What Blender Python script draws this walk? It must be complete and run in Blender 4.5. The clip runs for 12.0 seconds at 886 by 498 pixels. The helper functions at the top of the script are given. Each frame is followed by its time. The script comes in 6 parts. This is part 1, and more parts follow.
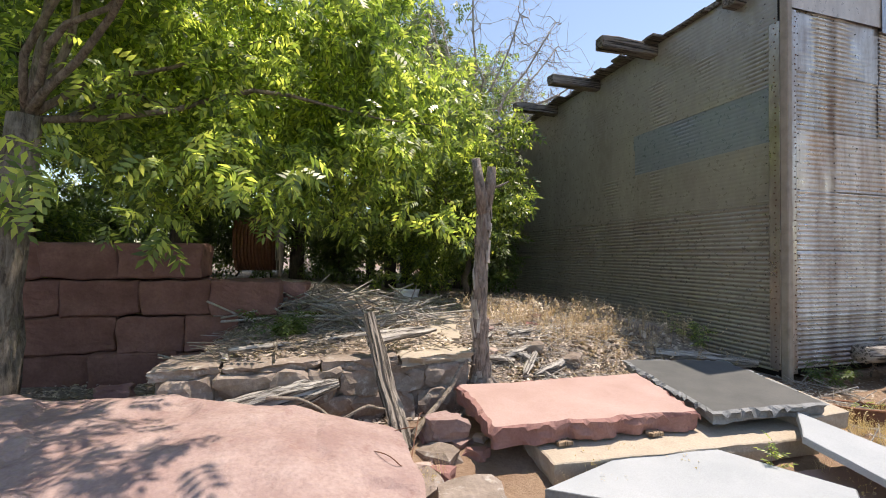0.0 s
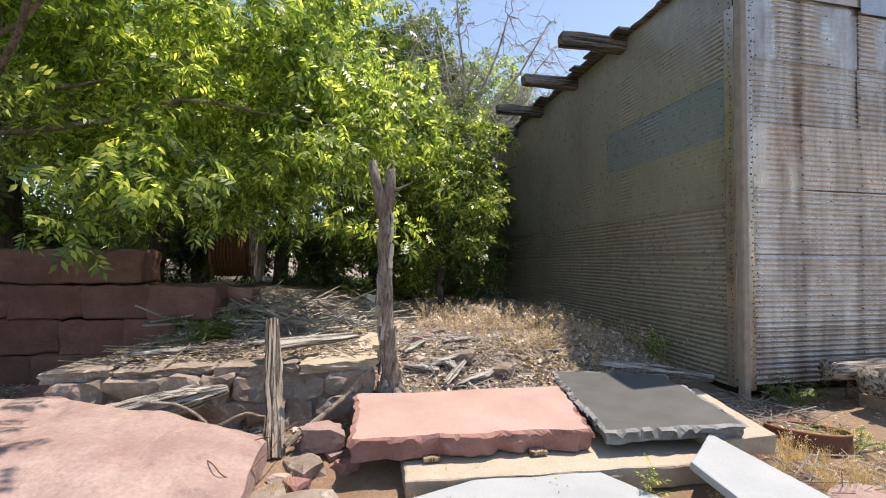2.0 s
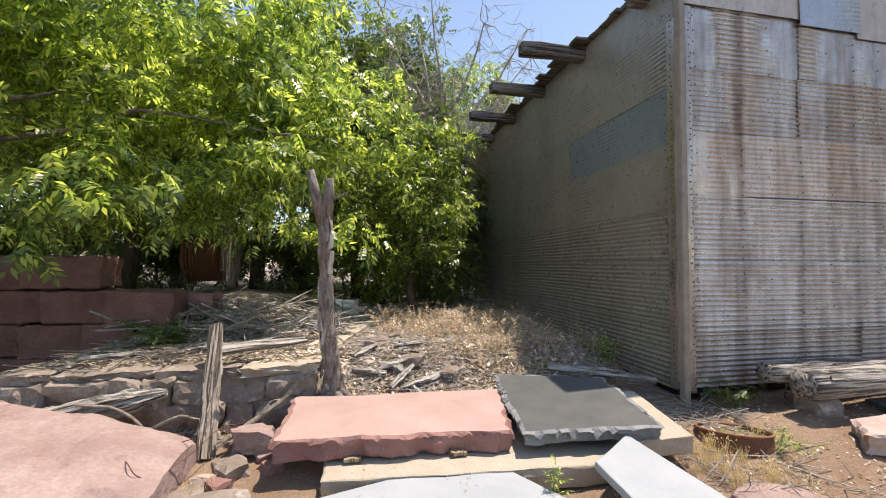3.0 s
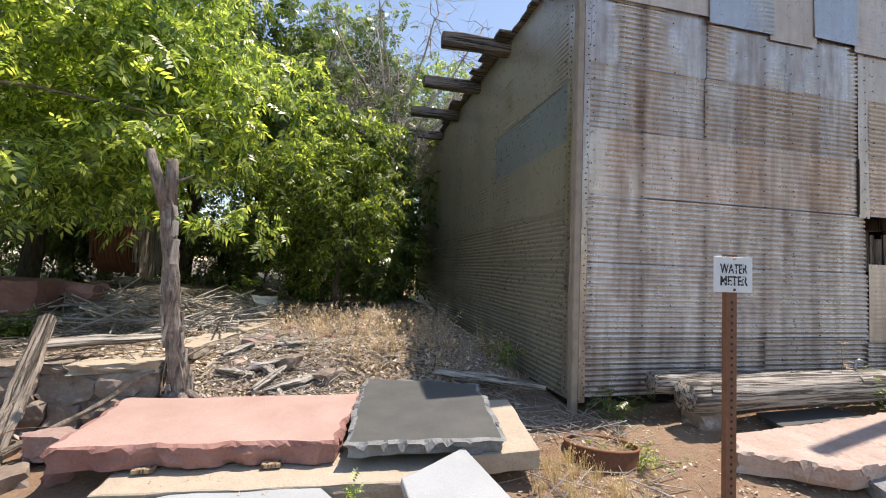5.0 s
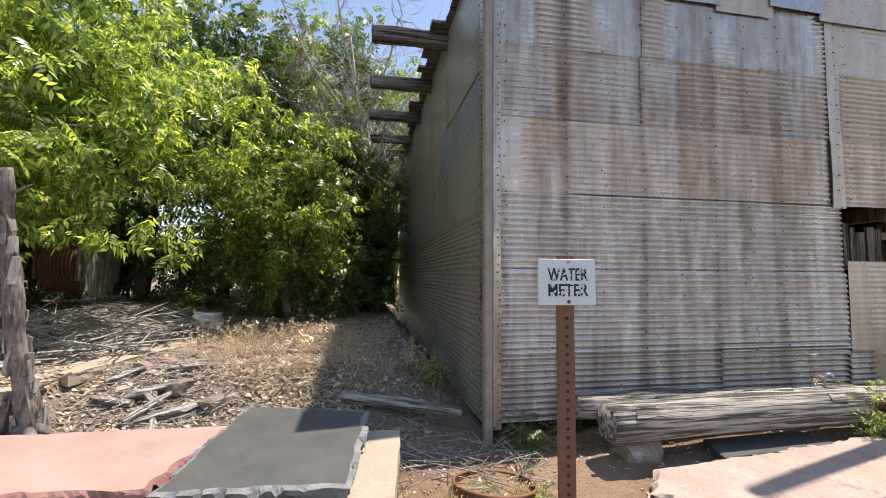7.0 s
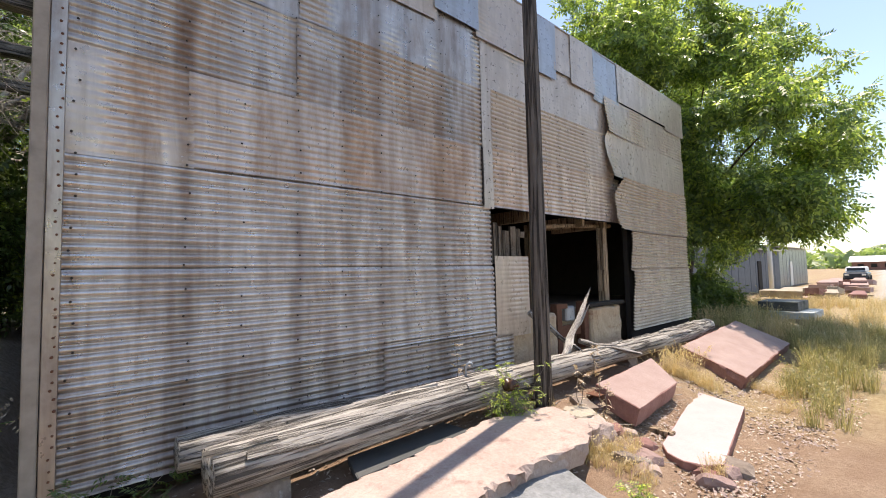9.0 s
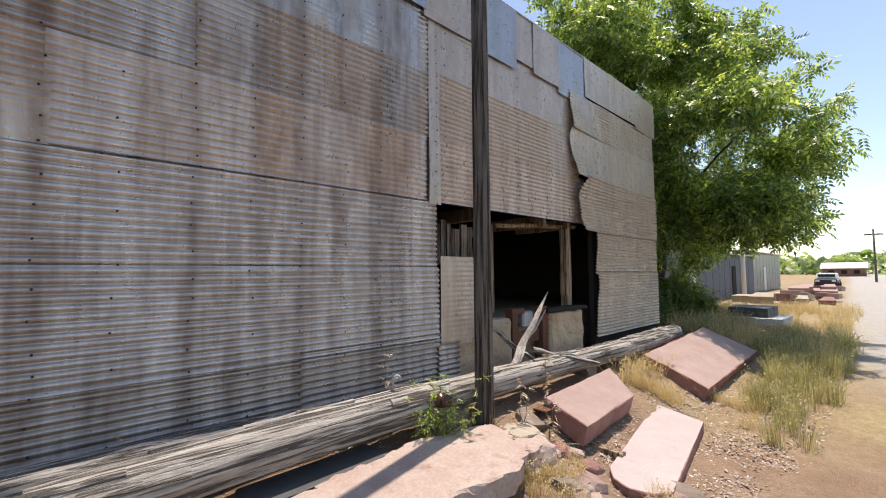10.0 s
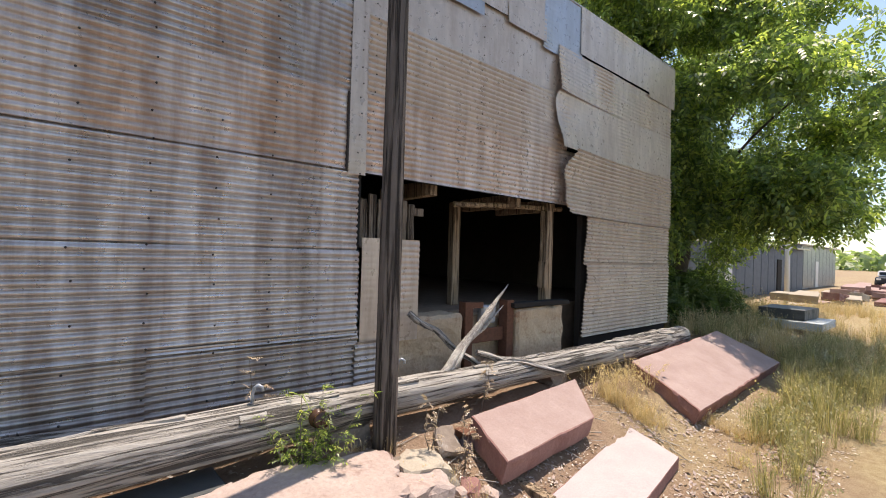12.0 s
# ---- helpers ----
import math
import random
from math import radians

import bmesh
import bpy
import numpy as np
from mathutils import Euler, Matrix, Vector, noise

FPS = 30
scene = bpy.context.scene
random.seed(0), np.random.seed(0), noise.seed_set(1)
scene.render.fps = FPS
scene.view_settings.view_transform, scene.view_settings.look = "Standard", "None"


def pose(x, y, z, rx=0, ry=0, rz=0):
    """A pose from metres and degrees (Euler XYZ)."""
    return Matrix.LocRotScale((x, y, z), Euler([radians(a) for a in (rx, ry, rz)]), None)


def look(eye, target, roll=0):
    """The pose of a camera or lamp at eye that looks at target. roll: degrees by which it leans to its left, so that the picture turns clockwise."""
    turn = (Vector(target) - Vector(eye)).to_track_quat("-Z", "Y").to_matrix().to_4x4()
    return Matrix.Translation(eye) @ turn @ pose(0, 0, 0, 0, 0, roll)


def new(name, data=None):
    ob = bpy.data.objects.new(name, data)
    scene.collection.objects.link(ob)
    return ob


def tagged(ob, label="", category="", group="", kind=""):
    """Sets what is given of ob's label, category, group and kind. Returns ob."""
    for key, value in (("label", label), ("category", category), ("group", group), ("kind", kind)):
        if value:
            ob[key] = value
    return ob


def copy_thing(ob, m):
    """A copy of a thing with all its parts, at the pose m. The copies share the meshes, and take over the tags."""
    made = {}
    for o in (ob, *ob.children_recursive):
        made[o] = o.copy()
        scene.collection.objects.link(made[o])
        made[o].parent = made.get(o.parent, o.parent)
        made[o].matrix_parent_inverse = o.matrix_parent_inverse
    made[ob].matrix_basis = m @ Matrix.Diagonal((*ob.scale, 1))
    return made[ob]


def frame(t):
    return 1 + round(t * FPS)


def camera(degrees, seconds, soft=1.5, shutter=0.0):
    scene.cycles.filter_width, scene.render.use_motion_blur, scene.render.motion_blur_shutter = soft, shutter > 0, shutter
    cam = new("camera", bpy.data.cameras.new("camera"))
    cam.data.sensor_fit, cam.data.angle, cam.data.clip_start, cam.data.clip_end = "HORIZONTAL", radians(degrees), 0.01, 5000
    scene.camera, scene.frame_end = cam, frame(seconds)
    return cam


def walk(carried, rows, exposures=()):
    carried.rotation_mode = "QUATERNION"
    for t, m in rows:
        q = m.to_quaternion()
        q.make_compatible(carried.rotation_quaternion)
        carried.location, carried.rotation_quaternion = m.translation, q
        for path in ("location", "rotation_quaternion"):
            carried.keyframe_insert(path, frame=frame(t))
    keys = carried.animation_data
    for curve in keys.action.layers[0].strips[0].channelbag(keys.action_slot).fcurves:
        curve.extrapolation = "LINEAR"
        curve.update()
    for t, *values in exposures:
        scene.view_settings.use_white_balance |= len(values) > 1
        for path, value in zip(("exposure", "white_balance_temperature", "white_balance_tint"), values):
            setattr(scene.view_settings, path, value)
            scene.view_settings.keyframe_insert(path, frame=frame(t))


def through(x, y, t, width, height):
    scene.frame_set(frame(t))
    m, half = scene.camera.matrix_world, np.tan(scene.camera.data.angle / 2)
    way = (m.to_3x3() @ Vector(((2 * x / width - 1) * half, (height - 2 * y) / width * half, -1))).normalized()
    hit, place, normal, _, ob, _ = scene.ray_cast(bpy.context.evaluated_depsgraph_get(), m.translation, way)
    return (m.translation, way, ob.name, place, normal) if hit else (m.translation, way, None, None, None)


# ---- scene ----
cam = camera(92.0, 12.0, soft=1.0)
PATH = [
    (0, (-0.16, 0.145, 1.422), (0.401, 2.064, 1.456), 0.5),
    (0.5, (0.156, 0.043, 1.417), (0.644, 1.982, 1.461), 0.7),
    (1, (0.416, -0.002, 1.425), (0.852, 1.95, 1.468), -0.5),
    (1.5, (0.736, 0.037, 1.417), (1.147, 1.994, 1.47), 0.7),
    (2, (1.037, -0.025, 1.423), (1.431, 1.935, 1.483), 0.4),
    (2.5, (1.312, -0.172, 1.45), (1.705, 1.787, 1.518), 0.5),
    (3, (1.558, -0.241, 1.45), (1.955, 1.718, 1.527), 0.3),
    (3.2, (1.679, -0.249, 1.432), (2.084, 1.708, 1.512), 0.2),
    (4.8, (2.549, -0.246, 1.426), (3.01, 1.698, 1.509), 1.8),
    (5, (2.701, -0.189, 1.408), (3.15, 1.758, 1.499), 2.0),
    (5.5, (3.005, -0.063, 1.447), (3.427, 1.889, 1.55), 1.9),
    (6, (3.294, -0.045, 1.442), (3.69, 1.912, 1.557), 1.4),
    (6.5, (3.587, -0.033, 1.455), (3.932, 1.933, 1.582), 0.8),
    (6.7, (3.712, 0.001, 1.448), (4.041, 1.97, 1.575), 0.5),
    (8.3, (4.675, 0.129, 1.45), (5.628, 1.883, 1.575), -0.8),
    (8.5, (4.809, 0.17, 1.442), (5.869, 1.862, 1.564), -1.0),
    (9, (5.11, 0.334, 1.437), (6.436, 1.827, 1.555), -1.4),
    (9.5, (5.426, 0.347, 1.442), (6.788, 1.806, 1.559), -0.6),
    (10, (5.751, 0.34, 1.447), (7.13, 1.785, 1.563), -0.5),
    (10.5, (6.12, 0.417, 1.403), (7.498, 1.861, 1.519), -0.7),
    (11, (6.454, 0.422, 1.422), (7.829, 1.872, 1.5), -1.3),
    (11.5, (6.805, 0.308, 1.486), (8.137, 1.799, 1.528), 1.3),
    (12, (7.08, 0.255, 1.518), (8.338, 1.81, 1.539), 1.8),
]
EXPOSURE, KELVIN, TINT, SUN_STRENGTH, SKY_STRENGTH = 0.55, 7400, 15, 4.6, 0.17
walk(cam, [(t, look(eye, target, roll)) for t, eye, target, roll in PATH], exposures=[(t, EXPOSURE + e, KELVIN, TINT) for t, e in ((0, 0.0), (6.5, 0.0), (8.5, 0.28), (9.2, 0.0), (10.5, -0.2), (12, -0.05))])

# ---- world and sun ----
SUN = Vector((0.33, 0.07, 1.0)).normalized()
world = bpy.data.worlds.new("sky")
scene.world = world
world.use_nodes = True
wn = world.node_tree.nodes
sky = wn.new("ShaderNodeTexSky")
sky.sky_type, sky.sun_disc = "NISHITA", False
sky.dust_density, sky.ozone_density = 0.3, 1.2
sky.sun_elevation = math.asin(SUN.z)
sky.sun_rotation = math.atan2(SUN.x, SUN.y)
world.node_tree.links.new(sky.outputs[0], wn["Background"].inputs[0])
wn["Background"].inputs[1].default_value = SKY_STRENGTH
sun_data = bpy.data.lights.new("sun", "SUN")
sun_data.energy, sun_data.angle, sun_data.color = SUN_STRENGTH, radians(0.53), (1.0, 0.95, 0.88)
sun_ob = new("sun", sun_data)
sun_ob.matrix_world = look((SUN.x * 60, SUN.y * 60, SUN.z * 60), (0, 0, 0))


# ---- materials ----
class Mat:
    """A node material under construction."""

    def __init__(self, name):
        self.m = bpy.data.materials.new(name)
        self.m.use_nodes = True
        self.t = self.m.node_tree
        self.b = self.t.nodes["Principled BSDF"]
        self.out = self.t.nodes["Material Output"]
        self.co = self.t.nodes.new("ShaderNodeTexCoord")

    def node(self, kind, **values):
        n = self.t.nodes.new(kind)
        for key, v in values.items():
            n.inputs[key].default_value = v
        return n

    def link(self, a, b):
        self.t.links.new(a, b)

    def coords(self, space="Object", scale=(1, 1, 1)):
        mp = self.node("ShaderNodeMapping", Scale=scale)
        source = self.t.nodes.new("ShaderNodeNewGeometry").outputs["Position"] if space == "Place" else self.co.outputs[space]
        self.link(source, mp.inputs["Vector"])
        return mp.outputs[0]

    def noise(self, scale, detail=4, rough=0.6, space="Object", stretch=(1, 1, 1), distort=0.0):
        n = self.node("ShaderNodeTexNoise", Scale=scale, Detail=detail, Roughness=rough, Distortion=distort)
        self.link(self.coords(space, stretch), n.inputs["Vector"])
        return n.outputs["Fac"]

    def noise_shift(self, amount):
        """World place, pushed about a little so that straight bands waver."""
        n = self.node("ShaderNodeTexNoise", Scale=3.0, Detail=3)
        self.link(self.coords("Place", (1, 1, 1.4)), n.inputs["Vector"])
        v = self.t.nodes.new("ShaderNodeVectorMath")
        v.operation = "MULTIPLY_ADD"
        self.link(n.outputs["Color"], v.inputs[0])
        v.inputs[1].default_value = (amount * 2, 0, 0)
        w = self.t.nodes.new("ShaderNodeVectorMath")
        w.operation = "SUBTRACT"
        self.link(self.coords("Place"), w.inputs[0])
        w.inputs[1].default_value = (amount, 0, 0)
        self.link(w.outputs[0], v.inputs[2])
        return v.outputs[0]

    def ramp(self, fac, *stops):
        r = self.t.nodes.new("ShaderNodeValToRGB")
        e = r.color_ramp.elements
        while len(e) < len(stops):
            e.new(0.5)
        for el, (p, c) in zip(e, stops):
            el.position = p
            el.color = (*c, 1) if not isinstance(c, (int, float)) else (c, c, c, 1)
        self.link(fac, r.inputs[0])
        return r.outputs[0]

    def mix(self, fac, a, b, how="MIX"):
        n = self.t.nodes.new("ShaderNodeMix")
        n.data_type, n.blend_type = "RGBA", how
        for sock, v in ((n.inputs[0], fac), (n.inputs[6], a), (n.inputs[7], b)):
            if isinstance(v, (int, float)):
                sock.default_value = v if sock == n.inputs[0] else (v, v, v, 1)
            elif isinstance(v, tuple):
                sock.default_value = (*v, 1)
            else:
                self.link(v, sock)
        return n.outputs[2]

    def maths(self, op, a, b=0.0):
        n = self.t.nodes.new("ShaderNodeMath")
        n.operation = op
        for sock, v in ((n.inputs[0], a), (n.inputs[1], b)):
            if isinstance(v, (int, float)):
                sock.default_value = v
            else:
                self.link(v, sock)
        return n.outputs[0]

    def attr(self, name):
        n = self.t.nodes.new("ShaderNodeAttribute")
        n.attribute_name = name
        return n.outputs["Fac"]

    def random(self):
        return self.t.nodes.new("ShaderNodeObjectInfo").outputs["Random"]

    def island(self):
        return self.t.nodes.new("ShaderNodeNewGeometry").outputs["Random Per Island"]

    def axis(self, space, k):
        n = self.t.nodes.new("ShaderNodeSeparateXYZ")
        self.link(self.co.outputs[space], n.inputs[0])
        return n.outputs[k]

    def bump(self, height, strength=0.5, distance=0.01):
        n = self.node("ShaderNodeBump", Strength=strength, Distance=distance)
        self.link(height, n.inputs["Height"])
        self.link(n.outputs[0], self.b.inputs["Normal"])

    def done(self, colour, rough=0.8, metal=0.0, specular=0.5):
        for key, v in (("Base Color", colour), ("Roughness", rough), ("Metallic", metal), ("Specular IOR Level", specular)):
            if isinstance(v, (int, float)):
                self.b.inputs[key].default_value = v
            elif isinstance(v, tuple):
                self.b.inputs[key].default_value = (*v, 1)
            else:
                self.link(v, self.b.inputs[key])
        return self.m


# stud lines of the front wall, where nails have bled rust down the sheets: x and strength
STUDS = ((5.74, 1.0), (6.02, 0.4), (6.54, 0.9), (7.01, 0.75), (7.34, 0.85), (8.14, 0.5), (8.88, 0.35), (9.68, 0.3), (10.37, 0.35))


def make_tin(name, base, dark, rust, rusty=0.5, metal=0.3, studs=0.0):
    """Old galvanised iron: zinc mottling, dirt that runs down in bands, rust that bleeds from the nail lines."""
    k = Mat(name)
    zinc = k.noise(9, 5, 0.65, "Object", (1, 1, 0.5))
    streak = k.noise(3.2, 5, 0.6, "Place", (2.2, 0.3, 0.13))
    tone = k.mix(k.ramp(k.random(), (0.0, 0.0), (1.0, 0.3)), base, dark)
    col = k.mix(k.ramp(streak, (0.44, 0.0), (0.62, 0.8)), tone, dark)
    col = k.mix(k.ramp(zinc, (0.45, 0.0), (0.72, 0.5)), col, tuple(min(0.9, c * 1.3) for c in base))
    patch = k.ramp(k.noise(2.1, 6, 0.7, "Place", (1.6, 1, 0.5), 0.5), (0.46, 0.0), (0.66, 1.0))
    amount = k.maths("MULTIPLY", patch, 0.4)
    if studs:
        x = k.t.nodes.new("ShaderNodeSeparateXYZ")
        k.link(k.noise_shift(0.05), x.inputs[0])
        along = k.maths("DIVIDE", k.maths("SUBTRACT", x.outputs[0], 5.0), 10.2)
        stops = []
        for sx, power in STUDS:
            u, h = (sx - 5.0) / 10.2, 0.0095
            stops += [(u - h, 0.0), (u, power), (u + h, 0.0)]
        band = k.ramp(along, *stops)
        run = k.ramp(k.noise(1.6, 4, 0.6, "Place", (1.5, 1, 0.9)), (0.3, 0.3), (0.6, 1.0))
        band = k.maths("MULTIPLY", k.maths("MULTIPLY", band, run), studs)
        col = k.mix(k.maths("MULTIPLY", band, 0.75), col, tuple(c * 0.75 for c in dark))
        amount = k.maths("MAXIMUM", amount, k.maths("MULTIPLY", band, k.ramp(k.noise(2.6, 5, 0.7, "Place", (1, 1, 0.6)), (0.42, 0.0), (0.66, 1.0))))
    amount = k.maths("MINIMUM", k.maths("MULTIPLY", amount, rusty), 1.0)
    col_rust = k.mix(k.noise(40, 3), rust, tuple(c * 0.55 for c in rust))
    col = k.mix(amount, col, col_rust)
    flake = k.ramp(k.noise(26, 4, 0.7, "Place", (1, 1, 1.6)), (0.64, 0.0), (0.7, 0.5))
    col = k.mix(k.maths("MULTIPLY", flake, k.ramp(k.noise(1.1, 3, 0.6, "Place"), (0.5, 0.0), (0.62, 1.0))), col, (0.68, 0.66, 0.64))
    k.bump(k.noise(30, 3), 0.08, 0.004)
    rough = k.ramp(k.noise(14, 4), (0.3, 0.22), (0.7, 0.42))
    return k.done(col, k.maths("ADD", rough, k.maths("MULTIPLY", amount, 0.3)), k.maths("MULTIPLY", k.maths("SUBTRACT", 1.0, amount), metal))


TIN = make_tin("galvanised_tin", (0.54, 0.48, 0.435), (0.28, 0.23, 0.195), (0.2, 0.1, 0.06), 1.0, 0.75, 1.0)
TIN_PALE = make_tin("pale_tin", (0.56, 0.475, 0.4), (0.43, 0.35, 0.285), (0.27, 0.16, 0.1), 0.6, 0.25)
TIN_SILVER = make_tin("silver_tin", (0.7, 0.665, 0.635), (0.38, 0.32, 0.28), (0.2, 0.1, 0.06), 0.9, 0.85, 1.0)
TIN_RUSTY = make_tin("rusty_tin", (0.63, 0.53, 0.46), (0.41, 0.31, 0.24), (0.26, 0.13, 0.07), 1.1, 0.6, 1.0)
# Brown and blue side tins, darkened so their colour carries the shade.
TIN_SHADED = make_tin("shaded_side_tin", (0.37, 0.335, 0.285), (0.27, 0.24, 0.2), (0.2, 0.14, 0.11), 0.4)
TIN_SHADED_BLUE = make_tin("shaded_side_blue_tin", (0.25, 0.28, 0.31), (0.2, 0.225, 0.25), (0.2, 0.14, 0.11), 0.2)
TIN_BLUE = make_tin("blue_grey_tin", (0.4, 0.44, 0.49), (0.33, 0.345, 0.37), (0.2, 0.14, 0.11), 0.35)


def make_stone(name, a, b, scale=3.0, rough=0.85, relief=0.5, fine=60, spots=None):
    k = Mat(name)
    col = k.mix(k.ramp(k.noise(scale, 6, 0.65), (0.35, 0.0), (0.68, 1.0)), a, b)
    col = k.mix(k.ramp(k.noise(fine, 3), (0.35, 0.0), (0.7, 0.35)), col, tuple(c * 0.6 for c in a))
    if spots:
        col = k.mix(k.ramp(k.noise(scale * 2.3, 5, 0.7), (0.56, 0.0), (0.68, 0.8)), col, spots)
    h = k.maths("ADD", k.noise(fine * 0.4, 5, 0.7), k.maths("MULTIPLY", k.noise(scale * 2, 4), 1.5))
    k.bump(h, relief, 0.012)
    return k.done(col, rough, 0, 0.3)


PINK_STONE = make_stone("pink_sandstone", (0.39, 0.265, 0.235), (0.46, 0.33, 0.3), 2.5, 0.85, 0.25, 90)
ROSE_STONE = make_stone("rose_sandstone", (0.35, 0.25, 0.228), (0.43, 0.325, 0.298), 3, 0.9, 0.4, 70)
RED_STONE = make_stone("red_sandstone", (0.27, 0.14, 0.125), (0.37, 0.22, 0.195), 3, 0.9, 0.7, 50)
PINK_ROCK = make_stone("pink_rock", (0.29, 0.195, 0.18), (0.42, 0.32, 0.295), 2.6, 0.9, 1.2, 40, (0.25, 0.155, 0.14))
DARK_SLATE = make_stone("dark_slate", (0.085, 0.09, 0.09), (0.12, 0.122, 0.12), 4, 0.55, 0.15, 120)
SLATE_EDGE = make_stone("broken_slate", (0.17, 0.18, 0.185), (0.32, 0.33, 0.34), 7, 0.8, 0.9, 40)
GREY_STONE = make_stone("pale_grey_stone", (0.33, 0.36, 0.385), (0.4, 0.425, 0.45), 2, 0.6, 0.1, 120)
BUFF_STONE = make_stone("buff_sandstone", (0.4, 0.34, 0.27), (0.48, 0.42, 0.34), 3, 0.9, 0.5, 60)
CREAM_ROCK = make_stone("cream_rock", (0.42, 0.315, 0.275), (0.51, 0.42, 0.375), 3, 0.9, 0.9, 40, (0.3, 0.2, 0.17))
# Red block colour lowered: the wall's shade is part of this base.
SHADE_STONE = make_stone("shade_darkened_red_block", (0.17, 0.085, 0.07), (0.26, 0.14, 0.115), 3, 0.95, 1.0, 35)
OLD_STONE = make_stone("old_wall_stone", (0.2, 0.16, 0.13), (0.36, 0.3, 0.26), 4, 0.95, 1.0, 30, (0.45, 0.43, 0.4))
CONCRETE = make_stone("stained_concrete", (0.5, 0.37, 0.25), (0.62, 0.49, 0.35), 3, 0.95, 1.1, 35, (0.32, 0.18, 0.11))
WHITE_SLAB = make_stone("white_pink_stone", (0.45, 0.38, 0.38), (0.52, 0.46, 0.45), 3, 0.8, 0.2, 90)


def make_wood(name, a, b, along=0, rough=0.85, relief=1.0):
    k = Mat(name)
    st = [14, 14, 14]
    st[along] = 0.9
    g = k.noise(2.2, 6, 0.7, "Object", tuple(st), 0.3)
    col = k.mix(k.ramp(g, (0.3, 0.0), (0.7, 1.0)), a, b)
    col = k.mix(k.ramp(k.noise(3, 4), (0.4, 0.0), (0.75, 0.5)), col, tuple(c * 0.55 for c in a))
    st2 = [38, 38, 38]
    st2[along] = 1.1
    crack = k.ramp(k.noise(1.0, 5, 0.65, "Object", tuple(st2), 0.5), (0.4, 1.0), (0.5, 0.0))
    col = k.mix(crack, col, tuple(c * 0.28 for c in a))
    g = k.maths("SUBTRACT", g, k.maths("MULTIPLY", crack, 0.6))
    k.bump(g, relief, 0.02)
    return k.done(col, rough, 0, 0.25)


GREY_LOG = make_wood("weathered_grey_wood", (0.33, 0.3, 0.27), (0.57, 0.535, 0.49), 0)
GREY_WOOD_Z = make_wood("weathered_upright_wood", (0.22, 0.19, 0.16), (0.45, 0.4, 0.35), 2)
GREY_POST = make_wood("old_grey_post", (0.2, 0.17, 0.145), (0.42, 0.37, 0.32), 0)
DARK_POLE = make_wood("dark_pole_wood", (0.13, 0.105, 0.09), (0.22, 0.185, 0.16), 2, 0.8)
OLD_PLANK = make_wood("old_plank", (0.16, 0.12, 0.09), (0.3, 0.24, 0.18), 2)
BEAM_WOOD = make_wood("beam_wood", (0.14, 0.12, 0.1), (0.34, 0.3, 0.26), 0)
PALE_POST = make_wood("pale_post_wood", (0.36, 0.25, 0.16), (0.52, 0.4, 0.28), 2)


def make_bark(name, a, b):
    k = Mat(name)
    g = k.noise(3.0, 6, 0.75, "Object", (8, 8, 1.6), 0.6)
    col = k.mix(k.ramp(g, (0.35, 0.0), (0.65, 1.0)), a, b)
    col = k.mix(k.ramp(k.noise(5, 4), (0.5, 0.0), (0.7, 0.6)), col, tuple(min(c * 1.5, 0.7) for c in b))
    k.bump(g, 1.0, 0.03)
    return k.done(col, 0.95, 0, 0.2)


BARK = make_bark("grey_bark", (0.07, 0.055, 0.045), (0.32, 0.275, 0.23))
SNAG_BARK = make_bark("dead_trunk_bark", (0.1, 0.085, 0.075), (0.37, 0.32, 0.285))
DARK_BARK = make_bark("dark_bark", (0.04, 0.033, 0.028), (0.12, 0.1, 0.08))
TWIG = make_bark("dry_twig", (0.16, 0.13, 0.1), (0.34, 0.29, 0.24))
PALE_TWIG = make_bark("bleached_and_sunlit_twig", (0.3, 0.27, 0.24), (0.5, 0.46, 0.42))


def make_leaf(name, a, b, c, through=0.45):
    """Leaves: green shades leaf by leaf, and light that shines through them."""
    k = Mat(name)
    col = k.ramp(k.island(), (0.0, a), (0.6, b), (1.0, c))
    k.done(col, 0.42, 0, 0.4)
    tr = k.t.nodes.new("ShaderNodeBsdfTranslucent")
    warm = k.mix(1.0, col, (through * 3.3, through * 3.2, through * 2.0), "MULTIPLY")
    k.link(warm, tr.inputs[0])
    both = k.t.nodes.new("ShaderNodeAddShader")
    k.link(k.b.outputs[0], both.inputs[0])
    k.link(tr.outputs[0], both.inputs[1])
    k.link(both.outputs[0], k.out.inputs[0])
    return k.m


LEAF_LIGHT = make_leaf("bright_leaves", (0.03, 0.05, 0.014), (0.1, 0.145, 0.036), (0.28, 0.31, 0.085), 0.73)
LEAF_MID = make_leaf("green_leaves", (0.04, 0.065, 0.022), (0.08, 0.12, 0.036), (0.22, 0.26, 0.075), 0.66)
LEAF_SHRUB = make_leaf("shrub_leaves", (0.03, 0.05, 0.014), (0.06, 0.095, 0.024), (0.22, 0.26, 0.06), 0.52)
# Darker leaf copy: the shade of undergrowth and back trees is in the colour.
LEAF_DARK = make_leaf("shade_darkened_leaves", (0.035, 0.055, 0.018), (0.05, 0.08, 0.022), (0.08, 0.11, 0.03), 0.42)
# Pale low-contrast leaves for far trees: haze is put into the colour.
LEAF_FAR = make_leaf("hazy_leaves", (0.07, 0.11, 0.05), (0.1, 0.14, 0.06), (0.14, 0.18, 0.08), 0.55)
GRASS_GREEN = make_leaf("grass_blades", (0.13, 0.14, 0.06), (0.23, 0.21, 0.11), (0.4, 0.35, 0.22), 0.25)
